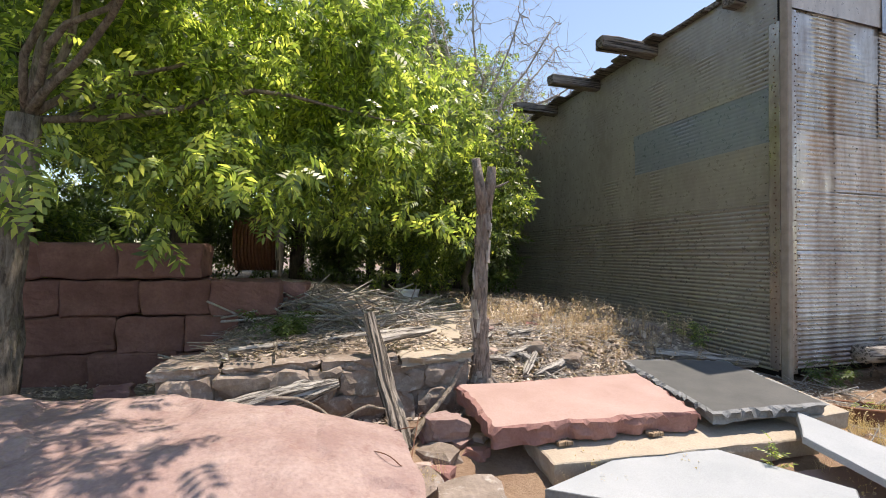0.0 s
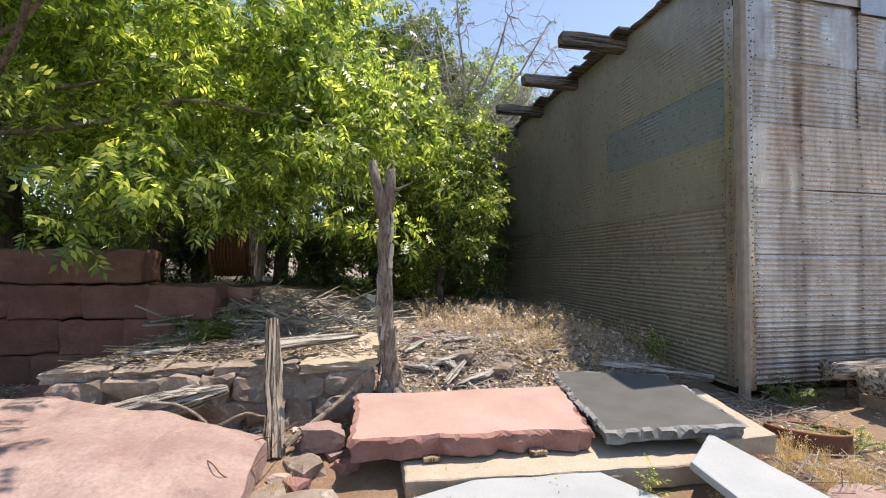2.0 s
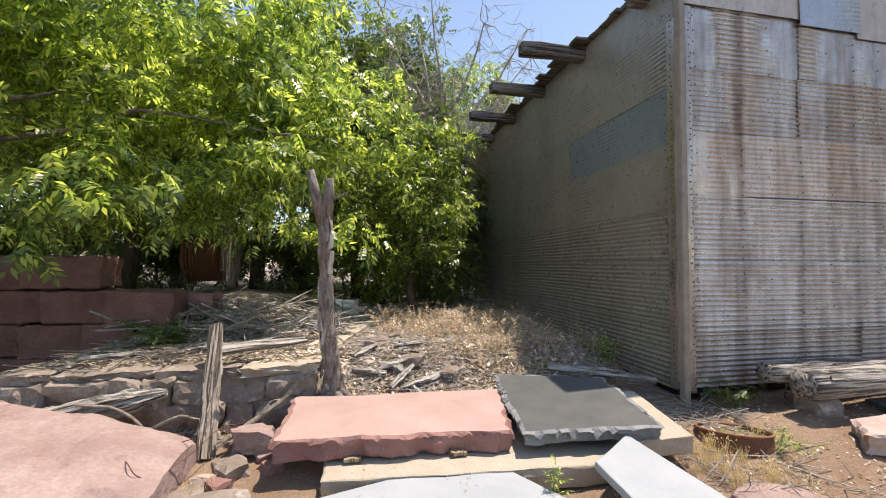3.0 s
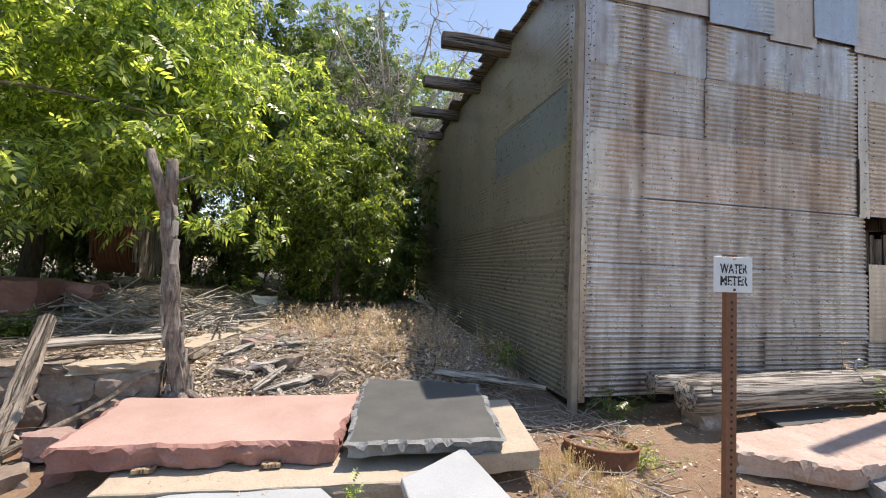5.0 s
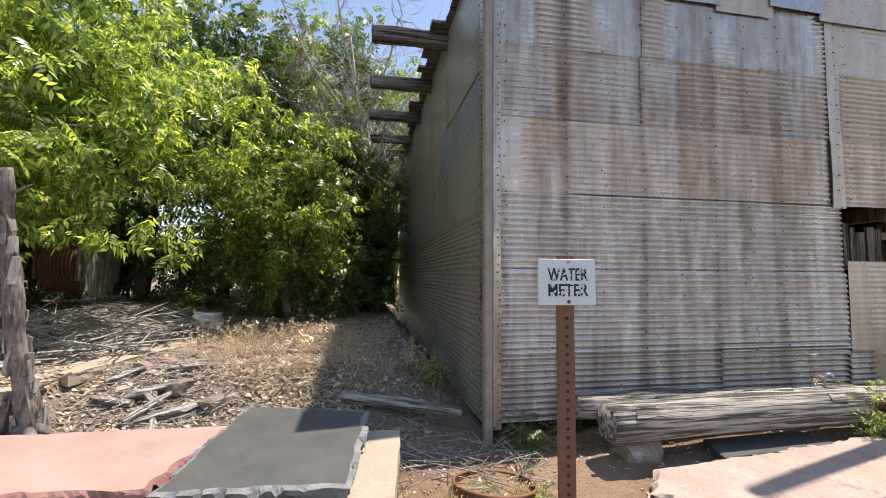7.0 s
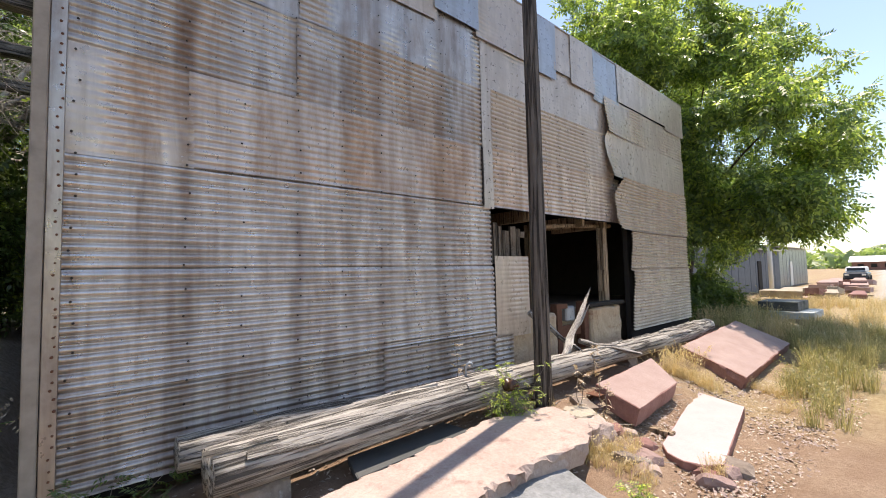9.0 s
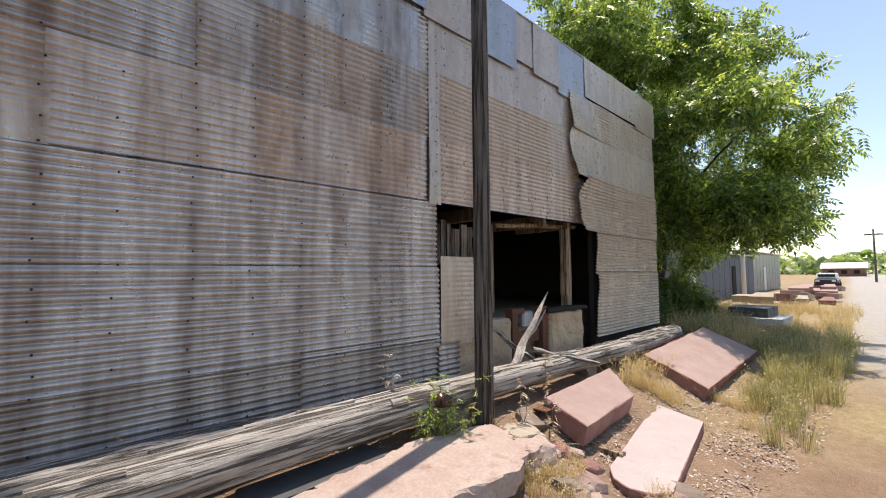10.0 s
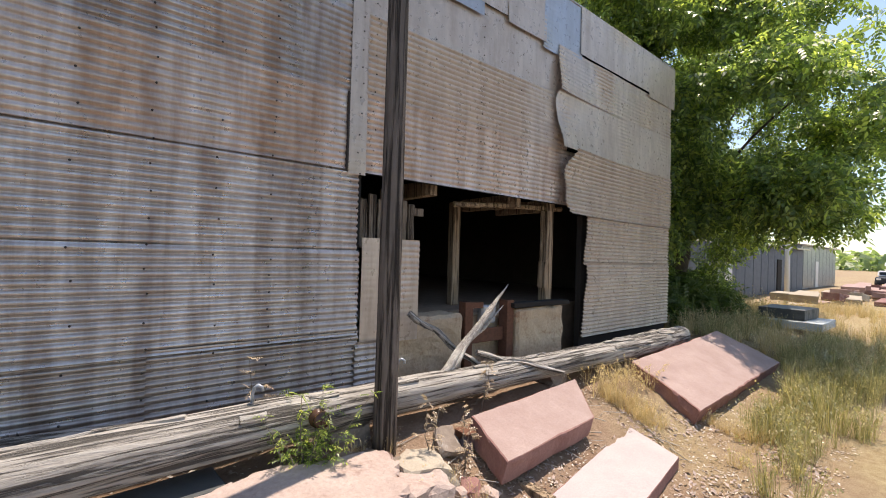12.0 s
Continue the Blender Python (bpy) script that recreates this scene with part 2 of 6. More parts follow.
GRASS_DRY = make_leaf("straw", (0.32, 0.25, 0.14), (0.42, 0.34, 0.21), (0.52, 0.44, 0.31), 0.2)
WEED_DRY = make_leaf("dry_weed", (0.26, 0.19, 0.13), (0.4, 0.31, 0.22), (0.52, 0.43, 0.33), 0.15)
LITTER = make_leaf("dead_leaf_litter", (0.24, 0.19, 0.155), (0.44, 0.37, 0.32), (0.6, 0.54, 0.48), 0.1)


def plain(name, colour, rough=0.7, metal=0.0, wear=0.25, scale=20, spec=0.4):
    k = Mat(name)
    col = k.mix(k.ramp(k.noise(scale, 4), (0.4, 0.0), (0.75, wear)), colour, tuple(c * 0.5 for c in colour))
    k.bump(k.noise(scale * 3, 3), 0.15, 0.004)
    return k.done(col, rough, metal, spec)


RUST = plain("rust", (0.17, 0.075, 0.045), 0.85, 0.1, 0.7, 25)
POST_RUST = plain("sign_post_rust", (0.26, 0.125, 0.075), 0.75, 0.2, 0.5, 30)
SIGN_WHITE = plain("sign_white", (0.78, 0.79, 0.8), 0.5, 0, 0.08, 8)
SIGN_INK = plain("sign_ink", (0.045, 0.045, 0.05), 0.7, 0, 0.3, 40)
INSULATOR = plain("brown_glaze", (0.09, 0.045, 0.03), 0.25, 0.0, 0.3, 12)
NAIL = plain("nail_heads", (0.05, 0.04, 0.035), 0.7, 0.3)
# Near-black, for backing boards, a floor timber, doors and windows.
BLACK_WOOD = plain("near_black_wood", (0.02, 0.017, 0.015), 0.9)
# Boards kept dark: the unlit room's shade is put into their colour.
ROOM_DARK = plain("room_shade_boards", (0.09, 0.075, 0.06), 0.95, 0, 0.5, 5)
CORNER_TRIM = plain("painted_corner_trim", (0.36, 0.3, 0.245), 0.75, 0.1, 0.6, 9)
PALE_BLOCK = plain("pale_blue_block", (0.52, 0.57, 0.61), 0.7, 0, 0.2, 4)
WHITE_PAINT = plain("white_paint", (0.75, 0.74, 0.72), 0.6, 0, 0.15)
# Blue-grey shed walls, darkened: the tree's shade is put into this colour.
SHED_BLUE = plain("shade_darkened_blue_shed_paint", (0.13, 0.15, 0.18), 0.7, 0.1, 0.5, 3)
SOIL = plain("soil", (0.3, 0.22, 0.16), 0.95, 0, 0.6, 9)


def make_ground():
    k = Mat("ground_earth")
    dirt = k.mix(k.ramp(k.noise(1.7, 7, 0.7), (0.35, 0.0), (0.68, 1.0)), (0.26, 0.17, 0.115), (0.38, 0.28, 0.2))
    dirt = k.mix(k.ramp(k.noise(28, 4, 0.7), (0.4, 0.0), (0.7, 0.55)), dirt, (0.2, 0.125, 0.085))
    litter = k.mix(k.ramp(k.noise(22, 6, 0.8), (0.36, 0.0), (0.64, 1.0)), (0.13, 0.1, 0.08), (0.4, 0.34, 0.29))
    road = k.mix(k.ramp(k.noise(3, 8, 0.7), (0.35, 0.0), (0.7, 1.0)), (0.36, 0.34, 0.31), (0.45, 0.43, 0.4))
    # Dark surface on the unseen near side, added to cut warm ground bounce.
    added_asphalt = k.mix(k.ramp(k.noise(40, 6, 0.7), (0.35, 0.0), (0.7, 1.0)), (0.05, 0.05, 0.05), (0.085, 0.083, 0.08))
    straw = k.mix(k.ramp(k.noise(9, 6, 0.75), (0.38, 0.0), (0.66, 1.0)), (0.3, 0.22, 0.12), (0.44, 0.36, 0.21))
    col = k.mix(k.attr("straw"), dirt, straw)
    col = k.mix(k.attr("litter"), col, litter)
    col = k.mix(k.attr("road"), col, road)
    col = k.mix(k.attr("added_street"), col, added_asphalt)
    k.bump(k.maths("ADD", k.noise(45, 5, 0.75), k.noise(9, 4)), 0.8, 0.03)
    return k.done(col, 0.95, 0, 0.2)


GROUND = make_ground()


# ---- building helpers ----
def link_mesh(name, verts, faces, material, smooth=False):
    me = bpy.data.meshes.new(name)
    me.from_pydata(verts, [], faces)
    me.materials.append(material)
    if smooth:
        me.polygons.foreach_set("use_smooth", [True] * len(me.polygons))
    me.update()
    return new(name, me)


def part(name, bm, material, parent=None, label="", smooth=False):
    """Links a bmesh as one mesh object, under a thing or a part."""
    me = bpy.data.meshes.new(name)
    bm.to_mesh(me)
    bm.free()
    for m in material if isinstance(material, (list, tuple)) else (material,):
        me.materials.append(m)
    if smooth:
        me.polygons.foreach_set("use_smooth", [True] * len(me.polygons))
    ob = new(name, me)
    if parent is not None:
        ob.parent = parent
        ob.matrix_parent_inverse = parent.matrix_world.inverted()
    if label:
        ob["label"] = label
    return ob


def thing(name, label, category, at=(0, 0, 0), group="", kind=""):
    ob = new(name)
    ob.location = at
    ob.matrix_world = Matrix.Translation(at)
    ob.empty_display_size = 0.1
    return tagged(ob, label, category, group, kind)


def own(ob, parent):
    ob.parent = parent
    ob.matrix_parent_inverse = parent.matrix_world.inverted()
    return ob


def box_bm(x0, y0, z0, x1, y1, z1, bevel=0.006, jitter=0.0, cuts=0):
    bm = bmesh.new()
    bmesh.ops.create_cube(bm, size=1)
    for v in bm.verts:
        v.co = Vector((x0 + (v.co.x + 0.5) * (x1 - x0), y0 + (v.co.y + 0.5) * (y1 - y0), z0 + (v.co.z + 0.5) * (z1 - z0)))
    if cuts:
        bmesh.ops.subdivide_edges(bm, edges=bm.edges, cuts=cuts, use_grid_fill=True)
    if bevel:
        bmesh.ops.bevel(bm, geom=[e for e in bm.edges if e.calc_face_angle(0) > 0.7], offset=bevel, segments=1, affect="EDGES")
    if jitter:
        for v in bm.verts:
            v.co += noise.noise_vector(v.co * 6) * jitter
    return bm


def tube_data(points, radii, sides=10, rough=0.0, freq=6.0, seed=0.0, caps=True, along=0.35):
    """Verts and faces of a tapered tube along a line of points, its skin uneven."""
    pts = [Vector(p) for p in points]
    verts, faces = [], []
    up = Vector((0.123, 0.31, 1)).normalized()
    for i, p in enumerate(pts):
        d = (pts[min(i + 1, len(pts) - 1)] - pts[max(i - 1, 0)]).normalized()
        a = d.cross(up)
        a = a.normalized() if a.length > 0.05 else d.cross(Vector((1, 0, 0))).normalized()
        b = d.cross(a)
        for s in range(sides):
            w = 2 * math.pi * s / sides
            q = a * math.cos(w) + b * math.sin(w)
            r = radii[i]
            if rough:
                r *= 1 + rough * (noise.noise(q * freq * 0.5 + p * freq * along + Vector((seed, 0, 0))) + 0.5 * noise.noise(q * freq * 1.7 + p * 2.3 * along))
            verts.append(p + q * r)
    n = len(pts)
    for i in range(n - 1):
        for s in range(sides):
            t = (s + 1) % sides
            faces.append((i * sides + s, i * sides + t, (i + 1) * sides + t, (i + 1) * sides + s))
    if caps:
        faces.append(tuple(range(sides))[::-1])
        faces.append(tuple((n - 1) * sides + s for s in range(sides)))
    return verts, faces


def tubes_mesh(name, tubes, material, parent=None, label="", smooth=True):
    """Several tubes joined into one mesh; each a (verts, faces) pair."""
    verts, faces = [], []
    for v, f in tubes:
        o = len(verts)
        verts += v
        faces += [tuple(i + o for i in q) for q in f]
    ob = link_mesh(name, verts, faces, material, smooth)
    if parent is not None:
        own(ob, parent)
    if label:
        ob["label"] = label
    return ob


def bend(a, b, n=8, wobble=0.05, seed=0.0, sag=0.0):
    a, b = Vector(a), Vector(b)
    pts = []
    for i in range(n + 1):
        t = i / n
        p = a.lerp(b, t) + noise.noise_vector(Vector((seed * 3.7, t * 2.5, seed))) * wobble * math.sin(math.pi * min(1, t * 1.2 + 0.05))
        p.z -= sag * 4 * t * (1 - t)
        pts.append(p)
    return pts


def slab(name, corners, thick, material, rough=0.02, label="", category="stone slab", group="", edge=None, seed=1.0, step=0.05, square=False, parent=None, chip=0.0):
    """A quarried slab: its top runs through the given corners, its sides are broken or sawn."""
    cs = [Vector(c) for c in corners]
    normal = Vector()
    for i in range(len(cs)):
        normal += (cs[i] - cs[0]).cross(cs[(i + 1) % len(cs)] - cs[0])
    normal.normalize()
    if normal.z < 0:
        normal.negate()
        cs.reverse()
    mid = sum(cs, Vector()) / len(cs)
    ring = []
    for i, c in enumerate(cs):
        d = cs[(i + 1) % len(cs)] - c
        m = max(2, int(d.length / step))
        ring += [c + d * (j / m) for j in range(m)]
    bm = bmesh.new()
    levels = []
    depths = (0.0, 0.0, 0.12, 0.4, 0.72, 1.0) if not square else (0.0, 0.0, 0.06, 0.5, 0.97, 1.0)
    for lv, dep in enumerate(depths):
        row = []
        for p in ring:
            outward = (p - mid)
            outward -= normal * outward.dot(normal)
            outward.normalize()
            w = noise.noise(p * 3.3 + Vector((seed, 0, 0))) * 1.3 + 0.7 * noise.noise(p * 11 + Vector((0, seed, 0)))
            if lv == 0:
                off = rough * (w - 0.6) - 0.006
            elif lv == 1:
                off = rough * w
            else:
                off = rough * (w + 1.5 * noise.noise(p * 7 + Vector((dep * 9, seed, 0)))) - (rough * 0.5 * dep)
            drop = dep * thick
            if lv == 1:
                drop = 0.004 + rough * 0.25 * (0.5 + noise.noise(p * 9))
            if lv == 1 and chip:
                drop += chip * thick * max(0.0, noise.noise(p * 13 + Vector((seed, 3, 0))) + 0.5 * noise.noise(p * 31))
                off += chip * 0.02
            if 1 < lv < 5:
                drop += rough * 0.6 * noise.noise(p * 8 + Vector((dep * 5, 0, seed)))
            row.append(bm.verts.new(p + outward * off - normal * drop))
        levels.append(row)
    n = len(ring)
    for r0, r1 in zip(levels, levels[1:]):
        for i in range(n):
            f = bm.faces.new((r0[i], r1[i], r1[(i + 1) % n], r0[(i + 1) % n]))
            f.material_index = 1 if edge else 0
    top = bm.faces.new(levels[0])
    bot = bm.faces.new(levels[-1][::-1])
    bmesh.ops.triangulate(bm, faces=[top, bot])
    bmesh.ops.recalc_face_normals(bm, faces=bm.faces)
    ob = part(name, bm, [material, edge] if edge else material, parent)
    if parent is not None:
        if label:
            ob["label"] = label
        return ob
    return tagged(ob, label, category, group)


def rock(name, at, size, material, seed=0.0, label="", category="rock", group="", turn=0.0, parent=None, rough=0.35, sub=3):
    bm = bmesh.new()
    bmesh.ops.create_icosphere(bm, subdivisions=sub, radius=0.5)
    m = pose(at[0], at[1], at[2], 0, 0, turn)
    for v in bm.verts:
        p = v.co.copy()
        q = Vector([math.copysign(min(abs(c) * 1.25, 0.42), c) for c in p])
        q *= 1 + rough * noise.noise(p * 2.1 + Vector((seed, seed * 2, 0))) + rough * 0.4 * noise.noise(p * 6 + Vector((0, seed, 0)))
        v.co = m @ Vector((q.x * size[0] * 1.15, q.y * size[1] * 1.15, q.z * size[2] * 1.15))
    ob = part(name, bm, material, parent)
    if parent is None:
        tagged(ob, label, category, group)
    return ob


# ---- lie of the land ----
def smooth(a, b, x):
    t = min(1.0, max(0.0, (x - a) / (b - a)))
    return t * t * (3 - 2 * t)


def land(x, y):
    """Height of the ground."""
    at_wall = float(np.interp(x, (4.6, 5.4, 6.5, 8.0, 15.0, 20.0, 26.0), (0.0, 0.02, 0.07, 0.1, 0.12, 0.0, -0.25)))
    low = -0.27 - 0.05 * smooth(9, 12, x)
    front = low + (at_wall - low) * smooth(1.65, 3.5, y)
    left = -0.25 + 0.25 * smooth(1.3, 3.6, y)
    rise = 0.5 * smooth(3.7, 5.0, y) + 0.1 * smooth(5, 9, y)
    bank = left + rise * smooth(-1.25, -1.0, x)
    if x < 1.35:
        edge = smooth(3.98, 4.1, y)
        east = smooth(-1.3, -1.1, x)
        bank = left + (0.5 + 0.14 * smooth(5, 9, y)) * edge * east + 0.55 * smooth(5.8, 6.3, y) * (1 - east)
        bank = bank if x < 1.15 else bank + (left + rise - bank) * smooth(1.15, 1.35, x)
    t = smooth(4.4, 5.2, x)
    z = bank * (1 - t) + front * t
    z += 0.3 * smooth(6, 10, y) * (1 - smooth(-1, 2, x))
    z += 0.22 * math.exp(-((x + 0.55) ** 2 / 0.5 + (y - 5.9) ** 2 / 0.6))
    return z


def axis_steps(lo, hi, step, far):
    inner = list(np.arange(lo, hi, step))
    a, d = [], step
    p = lo
    while p > -far:
        d *= 1.35
        p -= d
        a.append(p)
    b, d = [], step
    p = inner[-1]
    while p < far:
        d *= 1.35
        p += d
        b.append(p)
    return a[::-1] + inner + b


def build_ground():
    xs, ys = axis_steps(-5.0, 19.0, 0.11, 900), axis_steps(-1.5, 10.0, 0.11, 900)
    verts, road, litter, straw, added_street = [], [], [], [], []
    for y in ys:
        for x in xs:
            z = land(x, min(y, 40))
            v = Vector((x, y, 0))
            z += 0.035 * noise.noise(v * 1.7) + 0.018 * noise.noise(v * 6)
            if 4.85 < x < 15.3 and y > 3.9:
                z = min(z, 0.1)
            verts.append((x, y, z))
            # Edge of the added unseen asphalt that dims bounce onto the tin.
            added_street_edge = float(np.interp(x, (7.0, 11.0), (0.75, -0.7)))
            added_street.append(smooth(added_street_edge, added_street_edge - 0.4, y + 0.15 * noise.noise(v * 0.6)) * smooth(-11.0, -10.5, y))
            road.append(smooth(13, 19, x) * smooth(1.3 + 0.055 * (x - 13), 0.2 + 0.05 * (x - 13), y + 0.35 * noise.noise(v * 0.9)) if x > 13 else 0.0)
            lt = smooth(3.55, 4.2, y + 0.3 * noise.noise(v * 1.3)) * (1 - smooth(4.6, 5.2, x))
            litter.append(lt)
            straw.append(min(1, smooth(10.2, 12.5, x + noise.noise(v * 0.8)) * smooth(3.2, 2.2, y) + 0.8 * smooth(15, 17, x)) * (0.5 + 0.5 * smooth(-0.3, 0.3, noise.noise(v * 1.1))))
    w = len(xs)
    faces = [(j * w + i, j * w + i + 1, (j + 1) * w + i + 1, (j + 1) * w + i) for j in range(len(ys) - 1) for i in range(w - 1)]
    ob = link_mesh("ground", verts, faces, GROUND, True)
    for name, data in (("road", road), ("litter", litter), ("straw", straw), ("added_street", added_street)):
        ob.data.attributes.new(name, "FLOAT", "POINT").data.foreach_set("value", data)
    return tagged(ob, "bare reddish dirt with dry litter and straw", "ground", kind="structure")


build_ground()

# ---- tin building ----
X0, X1, Y0, Y1 = 5.0, 15.15, 3.75, 13.5
PITCH, DEPTH = 0.0553, 0.0135


def sheet_mesh(w, h, seed, flat=0.0, curl=0.0, ragged=0.0, cols=4):
    """A corrugated sheet, ribs lying level; x along it, z up, facing -y. The left edge may curl out and wander."""
    rows = int(h / PITCH * 7)
    verts, faces = [], []
    for j in range(rows + 1):
        z = h * j / rows
        for i in range(cols + 1):
            u = i / cols
            x = u * w
            dent = 0.007 * noise.noise(Vector((x * 1.7, z * 1.9, seed)))
            worn = smooth(-0.25, 0.25, noise.noise(Vector((x * 1.9, z * 0.7, seed + 7))) + 0.25 * noise.noise(Vector((x * 7, z, seed))) + 0.9 * (flat - 0.5))
            amp = DEPTH * max(0.04, 1 - flat * (0.4 + 0.8 * worn))
            turn = 2 * math.pi * z / PITCH
            y = -amp * math.cos(turn - 0.5 * math.sin(turn)) - dent
            if ragged and i == 0:
                x += ragged * (noise.noise(Vector((seed, z * 2.6, 1))) + 0.3 * math.sin(z * 5 + seed))
            if curl:
                y -= curl * (1 - u) ** 3 * (0.6 + 0.4 * math.sin(z * 4 + seed))
            verts.append((x, y, z))
    c = cols + 1
    for j in range(rows):
        for i in range(cols):
            faces.append((j * c + i, j * c + i + 1, (j + 1) * c + i + 1, (j + 1) * c + i))
    me = bpy.data.meshes.new("tin_sheet")
    me.from_pydata(verts, [], faces)
    me.polygons.foreach_set("use_smooth", [True] * len(faces))
    return me


def put_sheet(parent, x, z, w, h, material, y=Y0, seed=None, side=False, **kw):
    seed = x * 3.1 + z * 7.7 if seed is None else seed
    me = sheet_mesh(w, h, seed, **kw)
    me.materials.append(material)
    ob = new("tin_sheet", me)
    tilt = 0.25 * noise.noise(Vector((seed, 3, 1)))
    if side:
        ob.matrix_world = pose(y, x, z, 0, tilt, -90)
    else:
        ob.matrix_world = pose(x, y, z, 0, tilt, 0)
    return own(ob, parent)


def build_front_wall():
    wall = thing("wall_south", "patched wall of rusty corrugated tin sheets, ribs level", "wall", (X0, Y0, 0), kind="structure")
    core = [(X0, 0.1, 8.94, 4.98), (8.94, 2.24, 12.46, 4.98), (12.46, 0.1, X1, 4.98)]
    for a, z0, b, z1 in core:
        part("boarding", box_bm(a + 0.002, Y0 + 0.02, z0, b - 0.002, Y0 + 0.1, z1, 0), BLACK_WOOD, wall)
    cols = (5.06, 5.74, 6.54, 7.34, 8.14, 8.93)
    rows = (
        (0.17, 0.63, 0, TIN, 0.1, (5.06, 7.36, 8.9)),
        (0.765, 0.75, 1, TIN_SILVER, 0.1, (5.06, 8.88)),
        (1.49, 0.76, 0, TIN_SILVER, 0.15, (5.06, 8.86)),
        (2.225, 0.7, 1, TIN_RUSTY, 0.6, (5.06, 5.75, 8.74)),
        (2.9, 0.75, 0, TIN, 0.55, (5.06, 6.54, 8.9)),
        (3.62, 0.76, 1, TIN, 0.85, (5.06, 6.56, 8.1, 8.9)),
    )
    for r, (z, h, k, tin, flat, cuts) in enumerate(rows):
        for c, (a, b) in enumerate(zip(cuts, cuts[1:])):
            put_sheet(wall, a, z + 0.012 * c, b - a + 0.035, h - 0.012 * c, tin, Y0 - 0.012 - 0.009 * k - 0.004 * (c % 2), flat=0.8 if r == 3 and c == 0 else flat, cols=int((b - a) / 0.055))
    # a flat strip that closes the joint beside the opening, and the curled end next to it
    put_sheet(wall, 8.78, 2.2, 0.17, 2.14, TIN_PALE, Y0 - 0.031, flat=0.97, cols=3)
    part("curled_end", box_bm(8.755, Y0 - 0.05, 2.235, 8.772, Y0 - 0.02, 2.92, 0.003, 0.006, 6), NAIL, wall)
    # over the opening
    put_sheet(wall, 8.94, 2.225, 3.22, 0.74, TIN_RUSTY, Y0 - 0.022, flat=0.45, cols=40)
    put_sheet(wall, 8.94, 2.95, 3.05, 0.75, TIN_PALE, Y0 - 0.029, flat=0.5, cols=40)
    put_sheet(wall, 8.94, 3.68, 2.95, 0.66, TIN_PALE, Y0 - 0.022, flat=0.85, cols=40)
    # the far end, where sheets have come loose
    put_sheet(wall, 11.7, 3.7, 3.4, 0.62, TIN_PALE, Y0 - 0.034, flat=0.7, curl=0.1, ragged=0.05, cols=40)
    put_sheet(wall, 11.72, 2.96, 3.4, 0.76, TIN_PALE, Y0 - 0.042, flat=0.9, curl=0.16, ragged=0.14, cols=40)
    put_sheet(wall, 11.95, 2.1, 3.18, 0.88, TIN_PALE, Y0 - 0.05, flat=0.1, curl=0.2, ragged=0.22, cols=40)
    put_sheet(wall, 12.42, 1.42, 2.72, 0.72, TIN_PALE, Y0 - 0.026, flat=0.1, curl=0.07, ragged=0.05, cols=30)
    put_sheet(wall, 12.46, 0.4, 2.7, 1.05, TIN_PALE, Y0 - 0.034, flat=0.1, curl=0.05, ragged=0.06, cols=30)
    # small patch under the gap
    put_sheet(wall, 8.95, 0.66, 0.64, 0.98, TIN_PALE, Y0 - 0.02, flat=0.92, cols=12)
    put_sheet(wall, 8.9, 0.2, 0.32, 0.5, TIN, Y0 - 0.03, flat=0.2)
    # flashing along the parapet, bent over the top
    ends = (5.02, 6.55, 7.41, 8.05, 8.7, 9.7, 10.3, 10.74, 11.4, 12.2, 14.2, X1)
    for i, (a, b) in enumerate(zip(ends, ends[1:])):
        low = 4.32 - 0.07 * (i % 3) + 0.05 * noise.noise(Vector((a, 2, 0)))
        put_sheet(wall, a, low, b - a + 0.05, 5.0 - low, TIN_BLUE if i in (1, 3, 5, 8) else TIN_PALE, Y0 - 0.05 - 0.008 * (i % 2), flat=0.92, cols=6, curl=0.012)
    bm = box_bm(X0 - 0.03, Y0 - 0.06, 4.985, X1 + 0.02, Y0 + 0.16, 5.01, 0.008, 0.012, 6)
    part("coping", bm, TIN, wall)
    # nails along the laps
    bm = bmesh.new()
    rnd = random.Random(5)
    spots = []
    for x in (5.14, *cols[1:-1], 8.88, 9.02, 10.37):
        z = 0.3 if x < 8.9 else 2.3
        while z < 4.3:
            spots.append((x + rnd.uniform(-0.012, 0.022), z))
            z += rnd.uniform(0.12, 0.2)
    for x in (6.12, 6.95, 7.75, 9.7, 11.05, 12.9, 13.8, 14.6):
        z = 0.4 if x < 8.9 else 2.3 if x < 12 else 0.6
        while z < 4.3:
            if rnd.random() < 0.8:
                spots.append((x + rnd.uniform(-0.02, 0.02), z))
            z += rnd.uniform(0.2, 0.36)
    for x, z in spots:
        bmesh.ops.create_icosphere(bm, subdivisions=1, radius=0.0085, matrix=pose(x, Y0 - 0.036, z) @ Matrix.Diagonal((1, 0.9, 1, 1)))
    tagged(part("nails", bm, NAIL, wall), kind="stuff")
    return wall


